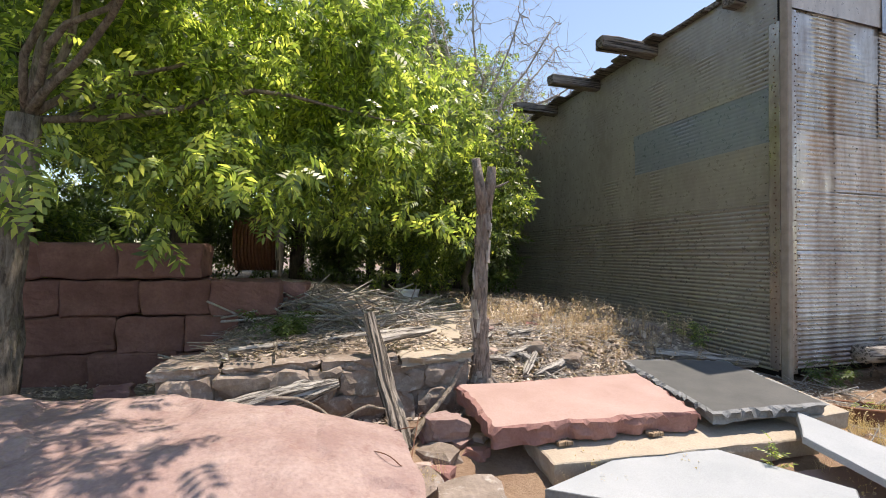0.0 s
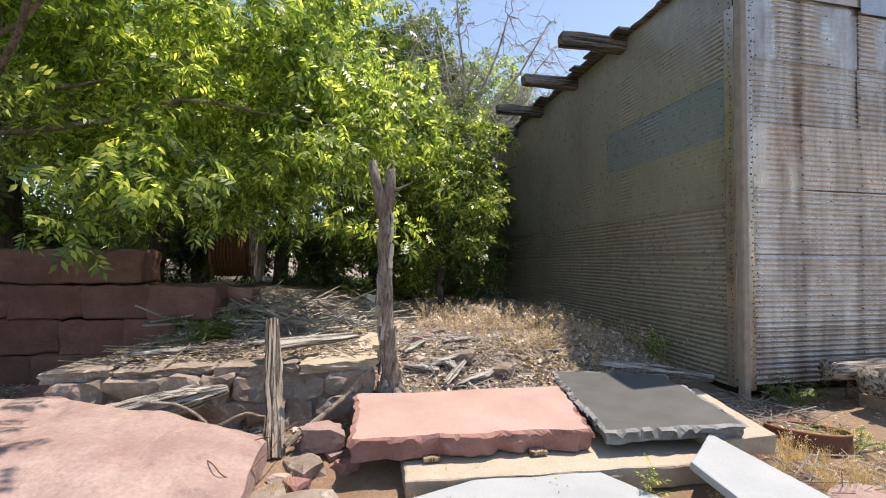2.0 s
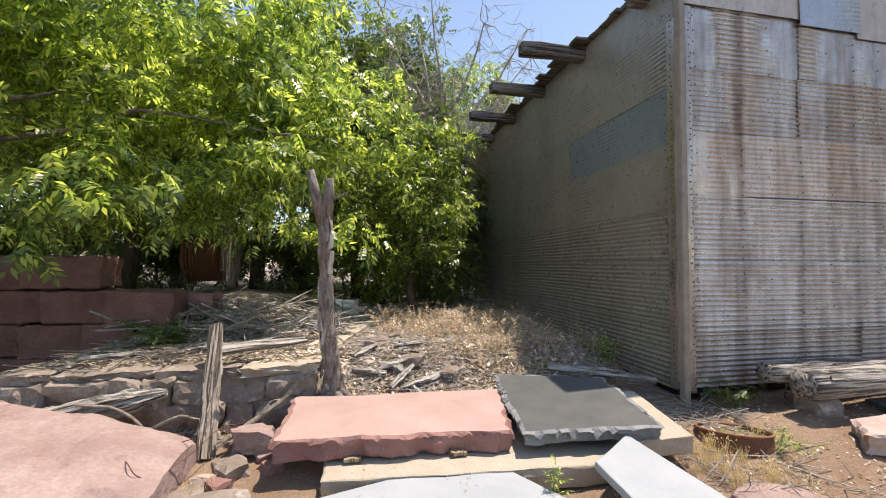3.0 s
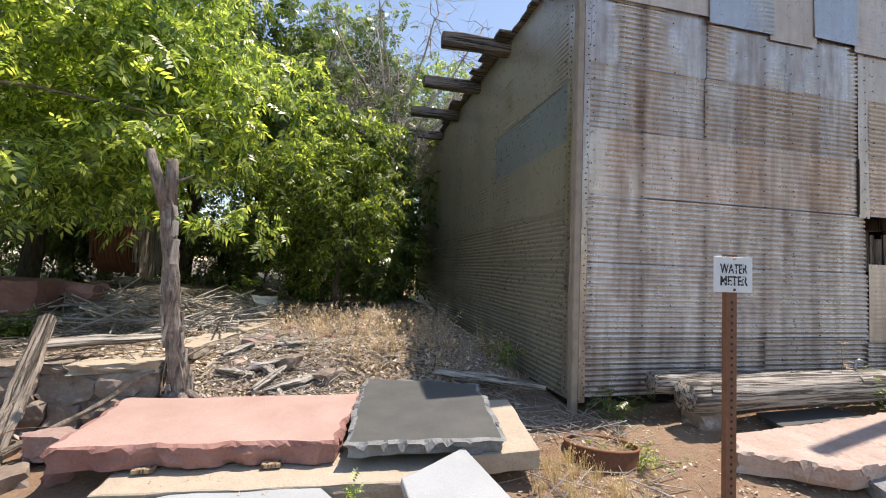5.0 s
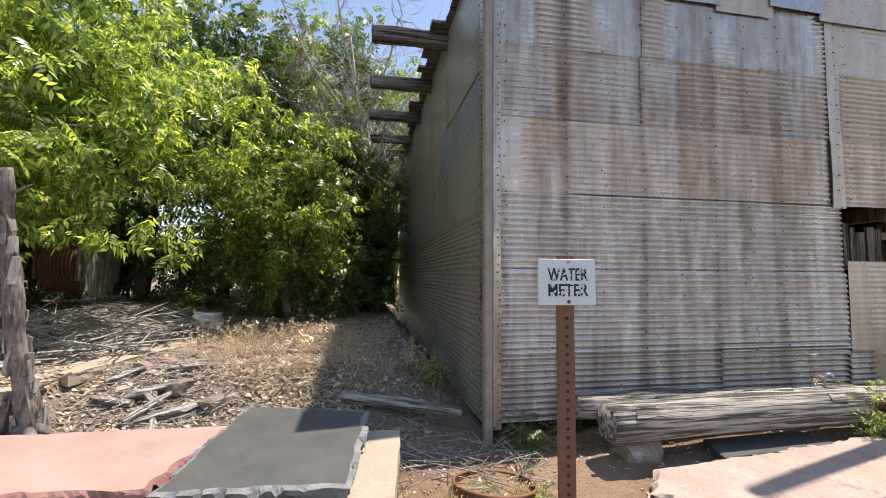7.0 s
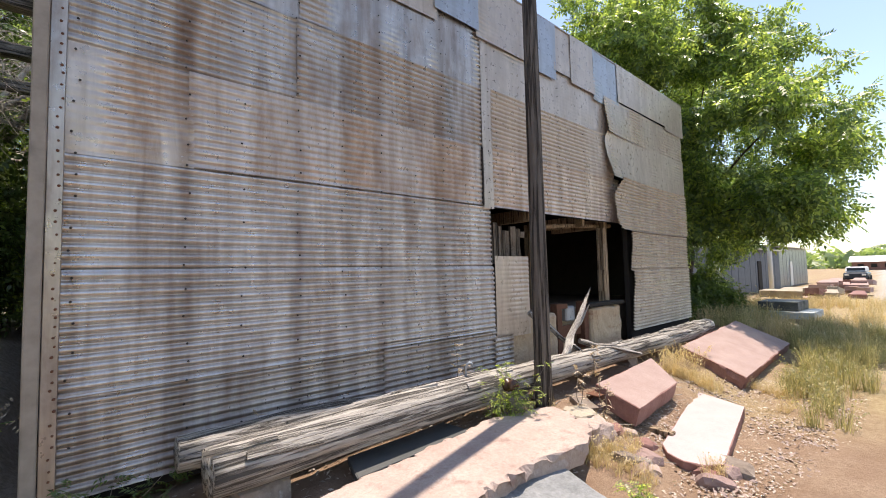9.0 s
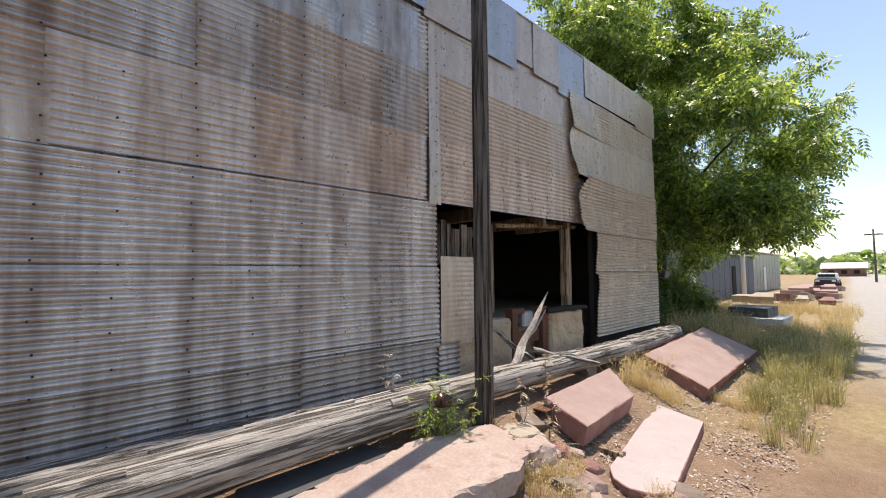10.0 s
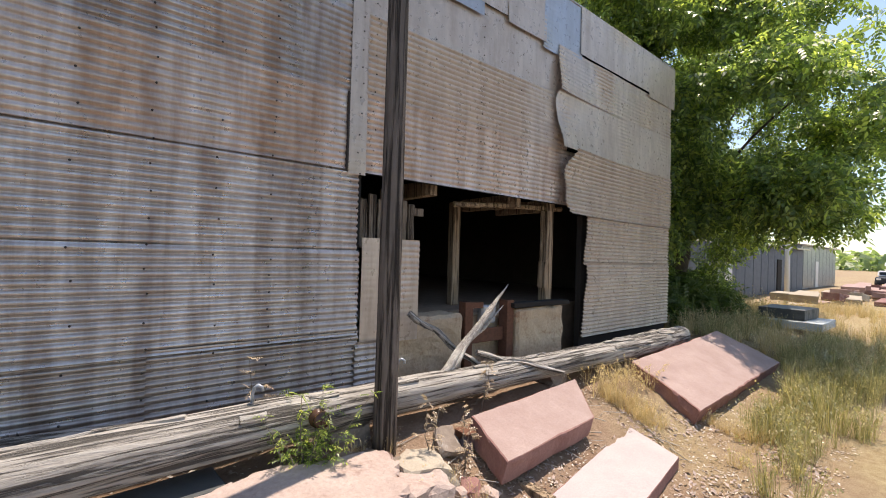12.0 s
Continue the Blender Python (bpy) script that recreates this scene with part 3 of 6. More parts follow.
def build_side_wall():
    wall = thing("wall_west", "shaded side wall of brown and grey corrugated sheets", "wall", (X0, 8, 0), kind="structure")
    part("boarding", box_bm(X0 + 0.02, Y0 + 0.105, 0.05, X0 + 0.1, Y1, 4.82, 0), BLACK_WOOD, wall)
    rows = ((0.12, 0.72), (0.82, 0.72), (1.5, 0.62), (2.08, 0.74), (2.78, 0.74), (3.48, 0.74), (4.18, 0.64))
    for r, (z, h) in enumerate(rows):
        y, n = 3.86, 0
        while y < Y1:
            w = min(2.35 - 0.35 * (r % 2), Y1 - y + 0.03)
            m = TIN_SHADED_BLUE if r == 4 and n < 1 else TIN_SHADED
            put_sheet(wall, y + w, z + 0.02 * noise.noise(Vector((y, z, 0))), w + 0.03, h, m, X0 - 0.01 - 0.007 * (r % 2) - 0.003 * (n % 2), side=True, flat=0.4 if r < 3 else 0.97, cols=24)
            y += w
            n += 1
    bm = bmesh.new()
    rnd = random.Random(8)
    for y in (3.97, 6.2, 8.3):
        z = 0.3
        while z < 4.6:
            bmesh.ops.create_icosphere(bm, subdivisions=1, radius=0.0085, matrix=pose(X0 - 0.03, y + rnd.uniform(-0.02, 0.02), z))
            z += rnd.uniform(0.13, 0.24)
    tagged(part("nails", bm, NAIL, wall), kind="stuff")


build_front_wall()
build_side_wall()


def build_shell():
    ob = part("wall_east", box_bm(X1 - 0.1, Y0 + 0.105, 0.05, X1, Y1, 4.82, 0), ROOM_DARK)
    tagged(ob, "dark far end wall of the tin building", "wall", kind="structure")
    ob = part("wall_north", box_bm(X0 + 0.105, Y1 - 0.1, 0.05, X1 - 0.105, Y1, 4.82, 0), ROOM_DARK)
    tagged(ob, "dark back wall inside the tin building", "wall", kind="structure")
    ob = part("floor", box_bm(X0 + 0.11, 4.15, 0.1, X1 - 0.11, Y1 - 0.11, 0.84, 0), SOIL)
    tagged(ob, "dusty raised floor inside the tin building", "floor", kind="structure")
    bm = box_bm(X0 - 0.02, Y0 + 0.11, 4.83, X1 + 0.05, Y1 + 0.1, 4.93, 0.01)
    tagged(part("roof", bm, BEAM_WOOD), "flat old plank roof of the tin building", "roof", kind="structure")
    trim = thing("trim", "pale weathered corner board with nail heads", "trim", (X0, Y0, 0), kind="structure")
    part("corner_board", box_bm(X0 - 0.055, Y0 - 0.06, 0.0, X0 + 0.02, Y0 + 0.03, 4.95, 0.012, 0.006, 8), CORNER_TRIM, trim)
    part("corner_strip", box_bm(X0 + 0.022, Y0 - 0.048, 0.12, X0 + 0.1, Y0 - 0.036, 4.3, 0.004, 0.004, 8), TIN, trim)
    rnd = random.Random(19)
    bm = bmesh.new()
    z = 0.2
    while z < 4.25:
        bmesh.ops.create_icosphere(bm, subdivisions=1, radius=rnd.uniform(0.007, 0.0105), matrix=pose(X0 + 0.075 + rnd.uniform(-0.012, 0.012), Y0 - 0.05, z))
        bmesh.ops.create_icosphere(bm, subdivisions=1, radius=0.009, matrix=pose(X0 - 0.048, Y0 + 0.09 + rnd.uniform(-0.012, 0.012), z + 0.03))
        z += rnd.uniform(0.045, 0.085)
    tagged(part("nails", bm, RUST, trim), kind="stuff")
    part("corner_strip", box_bm(X0 - 0.045, Y0 + 0.035, 0.15, X0 - 0.035, Y0 + 0.16, 4.2, 0.004, 0.004, 8), TIN, trim)


build_shell()


def build_eaves():
    for i, (y, tip) in enumerate(((4.3, 4.8), (5.75, 3.95), (7.2, 3.95), (8.7, 3.95), (10.2, 4.0))):
        bm = box_bm(tip, y - 0.09, 4.64, X0 + 0.4, y + 0.09, 4.825, 0.015, 0.02, 4)
        tagged(part("roof_beam", bm, BEAM_WOOD), "weathered roof beam end jutting from the wall", "beam", "roof beams")
    rnd = random.Random(3)
    y = 3.9
    while y < 11.5:
        w = rnd.uniform(0.16, 0.3)
        x = rnd.uniform(4.7, 4.9) if y > 5.3 else rnd.uniform(4.86, 4.97)
        bm = box_bm(x, y, 4.835 + 0.002 * (len(bpy.data.objects) % 3), X0 - 0.022, y + w - 0.012, 4.875, 0.004, 0.012, 2)
        tagged(part("eave_board", bm, BEAM_WOOD), "broken grey roof board over the eave", "board", "eave boards")
        y += w


build_eaves()


# ---- inside the opening ----
def build_opening():
    for x, y, z1, w in ((11.86, 3.92, 2.14, 0.13), (10.78, 4.6, 2.2, 0.12)):
        bm = box_bm(x - w / 2, y - w / 2, 0.845, x + w / 2, y + w / 2, z1, 0.008, 0.008, 3)
        ob = part("timber_post", bm, PALE_POST)
        tagged(ob, "pale bare timber post standing in the opening", "post", "posts in the opening")
    tagged(part("post_block", box_bm(11.74, 3.84, 1.1, 11.79, 3.96, 1.45, 0.004), PALE_POST), "short wooden block nailed to a post", "wood block")
    v, f = tube_data(bend((10.3, 4.05, 2.1), (12.2, 3.95, 2.2), 6, 0.03, 2), [0.035] * 7, 8, 0.15)
    ob = link_mesh("pole_rail", v, f, PALE_POST, True)
    tagged(ob, "thin peeled pole across the opening", "pole")
    for x in (9.85, 11.2, 11.9):
        bm = box_bm(x - 0.05, 3.86, 2.13, x + 0.05, 4.9, 2.3, 0.006, 0.006, 2)
        tagged(part("joist", bm, PALE_POST), "sawn joist end above the opening", "joist", "joists")
    tagged(part("lintel", box_bm(8.95, 3.852, 2.3, 12.45, 3.99, 2.5, 0.01), OLD_PLANK), "dark wooden lintel over the opening", "lintel")
    # boards behind the small gap
    rnd = random.Random(9)
    x = 8.96
    while x < 9.62:
        w = rnd.uniform(0.09, 0.15)
        bm = box_bm(x, 3.86, 1.55, x + w - 0.02, 3.89, 2.03 + rnd.uniform(-0.06, 0.05), 0.004, 0.01, 3)
        tagged(part("loose_board", bm, OLD_PLANK), "short grey upright board behind the gap", "board", "boards in the gap")
        x += w
    tagged(part("board_rail", box_bm(8.95, 3.892, 1.9, 9.75, 3.93, 1.98, 0.004, 0.006, 3), OLD_PLANK), "horizontal rail behind the boards", "rail")
    # plinth in two halves with rusty iron between
    tagged(part("plinth_block", box_bm(9.0, 3.76, 0.1, 10.25, 4.12, 0.86, 0.03, 0.03, 10), CONCRETE), "crumbling tan concrete plinth with stains", "concrete block", "plinth")
    tagged(part("plinth_block", box_bm(11.08, 3.72, 0.1, 12.02, 4.12, 0.87, 0.03, 0.03, 10), CONCRETE), "crumbling tan concrete plinth with stains", "concrete block", "plinth")
    tagged(part("recess_wall", box_bm(10.27, 3.98, 0.1, 11.06, 4.13, 0.8, 0.02, 0.02, 6), CONCRETE), "rough wall set back between plinth blocks", "concrete block")
    tagged(part("floor_timber", box_bm(11.0, 3.7, 0.885, 12.12, 3.84, 0.945, 0.01, 0.01, 6), BLACK_WOOD), "near-black timber lying on the plinth", "timber")
    fr = thing("iron_frame", "rusty iron frame bolted between plinth blocks", "iron frame", (10.6, 3.85, 0.3))
    for a in ((10.3, 3.8, 0.2, 10.42, 3.92, 0.98), (10.94, 3.76, 0.3, 11.06, 3.9, 0.98)):
        part("upright", box_bm(*a, 0.006), RUST, fr)
    for a in ((10.42, 3.82, 0.5, 10.94, 3.85, 0.66), (10.42, 3.82, 0.9, 10.6, 3.85, 0.97)):
        part("crossbar", box_bm(*a, 0.005), RUST, fr)
    tagged(part("blue_pan", box_bm(10.62, 3.86, 0.7, 10.86, 3.96, 0.92, 0.02), TIN_BLUE), "small blue-grey metal pan in the recess", "pan")


build_opening()


# ---- pole, log, sign ----
def build_pole():
    v, f = tube_data([(8.79, 2.99, z) for z in (-0.1, 0.3, 0.8, 1.6, 2.6, 4.0, 5.6, 7.2)], [0.094, 0.09, 0.086, 0.083, 0.08, 0.077, 0.073, 0.07], 14, 0.06, 9, 2)
    tagged(link_mesh("utility_pole", v, f, DARK_POLE, True), "tall dark weathered wooden pole with long cracks", "utility pole")


def build_log():
    log = thing("fallen_log", "long weathered grey log with split bark along the wall", "log", (9, 2.9, 0.4))
    pts, rad = [], []
    n = 110
    for i in range(n + 1):
        t = i / n
        pts.append(Vector((5.75 + t * 9.0, 3.12 + 0.16 * t + 0.04 * math.sin(t * 7), 0.335 + 0.02 * math.sin(t * 5) - 0.03 * t)))
        rad.append(0.138 + 0.014 * math.sin(t * 9) + 0.014 * noise.noise(Vector((t * 14, 0, 3))))
    v, f = tube_data(pts, rad, 56, 0.09, 7, 4, True, 0.12)
    own(link_mesh("trunk", v, f, GREY_LOG, True), log)
    rnd = random.Random(21)
    for i in range(26):
        t = rnd.uniform(0.02, 0.97)
        k = int(t * n)
        p = pts[k]
        ang = rnd.uniform(0.3, 2.2)
        r = rad[k] + 0.004
        q = p + Vector((0, -math.cos(ang) * r, math.sin(ang) * r))
        L = rnd.uniform(0.15, 0.6)
        nrm = (q - p).normalized()
        bm = box_bm(-L / 2, -rnd.uniform(0.012, 0.03), -0.012, L / 2, 0.02, 0.012, 0.004, 0.012, 3)
        tl = rnd.uniform(-5, 5)
        for w in bm.verts:
            w.co = Matrix.Rotation(radians(tl - 3), 4, "Z") @ w.co
        rot = nrm.to_track_quat("Z", "Y").to_matrix().to_4x4() @ Matrix.Rotation(radians(90), 4, "Z")
        if abs((rot @ Vector((1, 0, 0))).x) < 0.7:
            rot = nrm.to_track_quat("Z", "Y").to_matrix().to_4x4()
        for w in bm.verts:
            w.co = q + rot @ w.co
        part("splinter", bm, GREY_LOG, log)
    # iron hooks and a glass insulator left from its time as a line pole
    for x, y, z in ((7.9, 3.2, 0.44), (9.03, 3.22, 0.46)):
        hook = [(x, y, z), (x, y, z + 0.12), (x + 0.01, y - 0.01, z + 0.165), (x + 0.03, y - 0.02, z + 0.18), (x + 0.052, y - 0.03, z + 0.165), (x + 0.055, y - 0.03, z + 0.14)]
        tubes_mesh("hook", [tube_data(hook, [0.011] * 6, 8)], TIN_BLUE, log, "bent steel hook bolt")
    knob = tubes_mesh("insulator", [tube_data([(8.28, 3.1 - d, 0.37 + 0.1 * d) for d in (0.0, 0.05, 0.06, 0.085, 0.095, 0.12, 0.13, 0.16)], [0.04, 0.045, 0.062, 0.062, 0.042, 0.042, 0.058, 0.05], 16)], INSULATOR, log, "brown glazed insulator knob")
    tubes_mesh("bolt", [tube_data([(8.28, 2.96, 0.384), (8.28, 2.9, 0.39)], [0.012, 0.012], 8)], RUST, knob)
    v, f = tube_data(bend((5.65, 3.42, 0.38), (7.2, 3.46, 0.38), 8, 0.03, 7), [0.1, 0.105, 0.1, 0.1, 0.095, 0.09, 0.08, 0.07, 0.05], 20, 0.25, 7, 1)
    tagged(link_mesh("split_log", v, f, GREY_LOG, True), "shorter grey split log behind the long one", "log")
    for k, x in enumerate((6.1, 8.6, 11.2, 12.9)):
        rock("prop_stone", (x, 3.22 + 0.01 * (x - 5.7), land(x, 3.2) + 0.05), (0.35, 0.25, 0.2), OLD_STONE, k + 0.5, "dark stone propping the log", "rock", "prop stones", sub=2)


def build_sign():
    sx, sy = 4.71, 1.68
    g = land(sx, sy)
    sign = thing("water_meter_sign", "white metal sign on a rusty perforated steel post", "sign", (sx, sy, g))
    prof = [(-0.033, 0), (0.033, 0), (0.033, 0.028), (0.03, 0.028), (0.03, 0.003), (-0.03, 0.003), (-0.03, 0.028), (-0.033, 0.028)]
    bm = bmesh.new()
    top = 1.535
    a = [bm.verts.new((sx + x, sy + y, g - 0.15)) for x, y in prof]
    b = [bm.verts.new((sx + x, sy + y, top)) for x, y in prof]
    for i in range(len(prof)):
        j = (i + 1) % len(prof)
        bm.faces.new((a[i], a[j], b[j], b[i]))
    bm.faces.new(b)
    bmesh.ops.recalc_face_normals(bm, faces=bm.faces)
    part("post", bm, POST_RUST, sign, "rusty brown perforated channel post")
    bm = bmesh.new()
    bmesh.ops.create_cone(bm, cap_ends=True, segments=10, radius1=0.0075, radius2=0.0075, depth=0.002, matrix=pose(0, 0, 0, 90))
    hole = part("hole", bm, NAIL, sign)
    z = g + 0.03
    while z < 1.3:
        ob = hole if z < g + 0.04 else own(new("hole", hole.data), sign)
        ob.location = (sx, sy - 0.0012, z)
        z += 0.0365
    part("plate", box_bm(sx - 0.125, sy - 0.009, 1.335, sx + 0.125, sy - 0.005, 1.522, 0.0015), SIGN_WHITE, sign, "white sign plate with worn black letters")
    for z in (1.512, 1.349):
        bm = bmesh.new()
        bmesh.ops.create_cone(bm, cap_ends=True, segments=12, radius1=0.008, radius2=0.006, depth=0.006, matrix=pose(sx + 0.006, sy - 0.012, z, 90))
        part("bolt", bm, RUST if z < 1.4 else TIN, sign)
    for text, z in (("WATER", 1.436), ("METER", 1.372)):
        cu = bpy.data.curves.new("lettering", "FONT")
        cu.body, cu.size, cu.align_x, cu.extrude, cu.offset = text, 0.067, "CENTER", 0.0008, 0.0012
        tmp = new("lettering", cu)
        dg = bpy.context.evaluated_depsgraph_get()
        me = bpy.data.meshes.new_from_object(tmp.evaluated_get(dg))
        bpy.data.objects.remove(tmp)
        me.materials.append(SIGN_INK)
        wide = max(v.co.x for v in me.vertices) - min(v.co.x for v in me.vertices)
        ob = new("lettering", me)
        ob.matrix_world = pose(sx + 0.002, sy - 0.0098, z, 90) @ Matrix.Diagonal((0.176 / wide, 1.05, 1, 1))
        own(ob, sign)
        ob["label"] = "worn black letters reading " + text
        # chipped white patches over the letters
        rnd = random.Random(len(text) + int(z * 1000))
        bm = bmesh.new()
        for i in range(34):
            x0, z0 = sx + rnd.uniform(-0.088, 0.088), z + rnd.uniform(-0.004, 0.052)
            bmesh.ops.create_circle(bm, cap_ends=True, segments=7, radius=rnd.uniform(0.002, 0.007), matrix=pose(x0, sy - 0.0112, z0, 90) @ Matrix.Diagonal((1, rnd.uniform(0.4, 1.5), 1, 1)))
        tagged(part("worn_patches", bm, SIGN_WHITE, sign), kind="stuff")


build_pole()
build_log()
build_sign()

# ---- slabs in front ----
PINK_LABEL = "thick pink sandstone slab with broken red edges"
slab("stone_slab", [(1.0, 2.88, 0.25), (2.72, 2.8, 0.235), (2.9, 3.7, 0.28), (1.06, 3.78, 0.285)], 0.15, PINK_STONE, 0.038, PINK_LABEL + " resting on wooden chips", group="front slabs", edge=RED_STONE, seed=2, chip=0.6, step=0.03)
slab("stone_slab", [(2.78, 2.74, 0.245), (3.83, 2.62, 0.255), (3.95, 3.62, 0.36), (2.96, 3.98, 0.34)], 0.1, DARK_SLATE, 0.026, "dark grey slate slab with chipped pale edges", group="front slabs", edge=SLATE_EDGE, seed=5, chip=1.3, step=0.025)
slab("stone_slab", [(3.55, 2.64, 0.14), (4.1, 2.62, 0.165), (4.2, 3.5, 0.25), (3.62, 3.6, 0.22)], 0.14, BUFF_STONE, 0.008, "buff sandstone slab under the dark slate", group="front slabs", seed=7)
slab("stone_slab", [(1.35, 2.66, 0.06), (3.6, 2.5, 0.07), (3.6, 3.5, 0.1), (1.4, 3.6, 0.1)], 0.15, BUFF_STONE, 0.015, "long buff sandstone slab beneath the pink one", group="front slabs", seed=9)
slab("stone_slab", [(1.17, 2.46, 0.03), (2.5, 1.6, 0.02), (3.0, 1.95, 0.03), (2.6, 2.62, 0.05), (2.05, 2.72, 0.05)], 0.07, GREY_STONE, 0.004, "pale grey sawn stone slab lying on others", group="front slabs", edge=SLATE_EDGE, seed=11, square=True)
slab("stone_slab", [(3.55, 2.66, 0.2), (3.08, 2.3, 0.2), (3.2, 1.3, -0.02), (3.9, 1.5, -0.02)], 0.05, GREY_STONE, 0.003, "pale grey pointed stone slab leaning on the pile", group="front slabs", seed=12, square=True)
slab("stone_slab", [(1.6, 2.45, -0.05), (3.5, 2.3, -0.05), (3.4, 1.6, -0.1), (1.7, 1.6, -0.1)], 0.1, PINK_STONE, 0.012, "thin pink sandstone slab on the ground", group="front slabs", seed=13)
slab("stone_slab", [(4.1, 1.95, -0.12), (4.75, 1.75, -0.12), (4.7, 2.2, -0.1), (4.4, 2.4, -0.08), (4.1, 2.3, -0.1)], 0.07, PINK_ROCK, 0.015, "thin rounded reddish flagstone on the dirt", group="front slabs", seed=14)
for x, y in ((1.55, 2.86), (2.3, 2.82)):
    tagged(part("wood_chip", box_bm(x - 0.06, y - 0.03, 0.085, x + 0.06, y + 0.2, 0.112, 0.004), PALE_POST), "small wooden chip wedged under a slab", "wood chip", "wedges")

# the great pink rock


def build_boulder():
    """A broad low rock: a domed top that breaks off at its far and near sides."""
    nx, ny = 130, 90
    verts, faces = [], []
    for i in range(nx + 1):
        u = i / nx
        x = -3.5 + 3.92 * u
        far = float(np.interp(x, (-3.5, -2.5, -1.2, -0.7, -0.2, 0.36, 0.42), (4.1, 4.12, 3.84, 3.58, 3.4, 3.3, 3.26)))
        far += 0.05 * noise.noise(Vector((x * 3.1, 1, 0))) + 0.02 * noise.noise(Vector((x * 11, 4, 0)))
        for j in range(ny + 1):
            v = j / ny
            near = 0.75 + 0.28 * noise.noise(Vector((x * 1.1, 8, 0))) + 0.07 * noise.noise(Vector((x * 4.3, 9, 0))) + 0.55 * smooth(-0.5, 0.42, x)
            y = near + (far - near) * min(1.0, v / 0.93)
            p = Vector((x, y, 0))
            z = (0.2 + 0.17 * smooth(0.42, -0.35, x)) * smooth(0.4, 2.9, y) - 0.16 * (1 - smooth(0.4, 2.9, y))
            z += 0.04 * noise.noise(p * 1.3) + 0.018 * noise.noise(p * 4.5) + 0.006 * noise.noise(p * 14)
            z -= 0.025 * smooth(0.88, 0.93, v) ** 2 + 0.14 * smooth(0.22, 0.0, v) ** 2
            # a broken step and shallow pits across the top
            z += 0.045 * smooth(-0.02, 0.03, -1.35 - 0.45 * (y - 2.2) - x + 0.16 * noise.noise(p * 2.7))
            z -= 0.03 * smooth(0.25, 0.5, noise.noise(p * 2.2 + Vector((5, 1, 0))))
            if v > 0.93:
                z -= (v - 0.93) / 0.07 * 0.45
                y += 0.03 * noise.noise(Vector((x * 9, v * 40, 0)))
            if i > nx - 6:
                k = (i - nx + 6) / 6
                z -= 0.04 * k * k
            verts.append((x + (0.05 * noise.noise(Vector((2, y * 3.3, 0))) if i > nx - 4 else 0), y, z))
    for j in range(ny + 1):
        x, y, z = verts[nx * (ny + 1) + j]
        verts.append((x + 0.03 * noise.noise(Vector((y * 9, 2, 7))), y, z - 0.32))
    for i in range(nx + 1):
        for j in range(ny):
            a = i * (ny + 1) + j
            faces.append((a, a + ny + 1, a + ny + 2, a + 1))
    ob = link_mesh("boulder", verts, faces, PINK_ROCK)
    tagged(ob, "broad weathered pink sandstone boulder lying flat", "boulder")


build_boulder()

# slabs along the building
slab("stone_slab", [(5.75, 2.6, 0.07), (6.4, 2.25, 0.05), (7.1, 2.24, 0.08), (7.7, 2.27, 0.09), (8.2, 2.2, 0.09), (8.55, 2.36, 0.11), (8.72, 2.82, 0.14), (8.0, 2.98, 0.15), (6.8, 2.9, 0.11), (6.0, 2.88, 0.08)], 0.17, CREAM_ROCK, 0.035, "long cream sandstone slab with ragged edges", group="wall slabs", seed=31, chip=1.0, step=0.035)
slab("stone_slab", [(6.6, 2.92, 0.1), (7.72, 2.99, 0.11), (7.7, 3.3, 0.11), (6.72, 3.27, 0.1)], 0.06, DARK_SLATE, 0.004, "thin dark slate slab beside the log", group="wall slabs", seed=32, square=True)
slab("stone_slab", [(6.5, 1.85, -0.13), (7.9, 1.85, -0.1), (8.0, 2.35, -0.03), (6.6, 2.3, -0.05)], 0.13, SLATE_EDGE, 0.015, "grey stone slab under the cream one", group="wall slabs", seed=33)
rock("rock", (8.75, 2.48, -0.02), (0.34, 0.3, 0.2), CREAM_ROCK, 4, "broken cream rock beside the pole", "rock")
slab("stone_slab", [(9.35, 2.27, 0.08), (10.64, 2.39, 0.08), (10.98, 2.83, 0.26), (9.51, 2.81, 0.2)], 0.2, ROSE_STONE, 0.012, "thick square red sandstone block tilted on the bank", group="wall slabs", seed=35, edge=RED_STONE)
slab("stone_slab", [(9.3, 2.06, -0.18), (9.14, 1.95, -0.185), (9.07, 1.8, -0.19), (9.11, 1.64, -0.19), (9.24, 1.54, -0.19), (11.06, 1.83, -0.18), (11.33, 2.42, -0.17)], 0.1, WHITE_SLAB, 0.006, "pale pinkish-white slab with a rounded end", group="wall slabs", seed=36, edge=RED_STONE)
slab("stone_slab", [(12.54, 3.02, 0.2), (12.16, 2.06, -0.08), (15.62, 2.16, -0.05), (15.29, 2.95, 0.36)], 0.24, ROSE_STONE, 0.02, "wide pink sandstone slab sloping down the bank", group="wall slabs", seed=37, edge=RED_STONE)
tagged(part("batten", box_bm(9.55, 2.06, -0.2, 9.63, 2.5, -0.15, 0.004, 0.006, 2), PALE_POST), "pale wooden batten between two slabs", "batten")

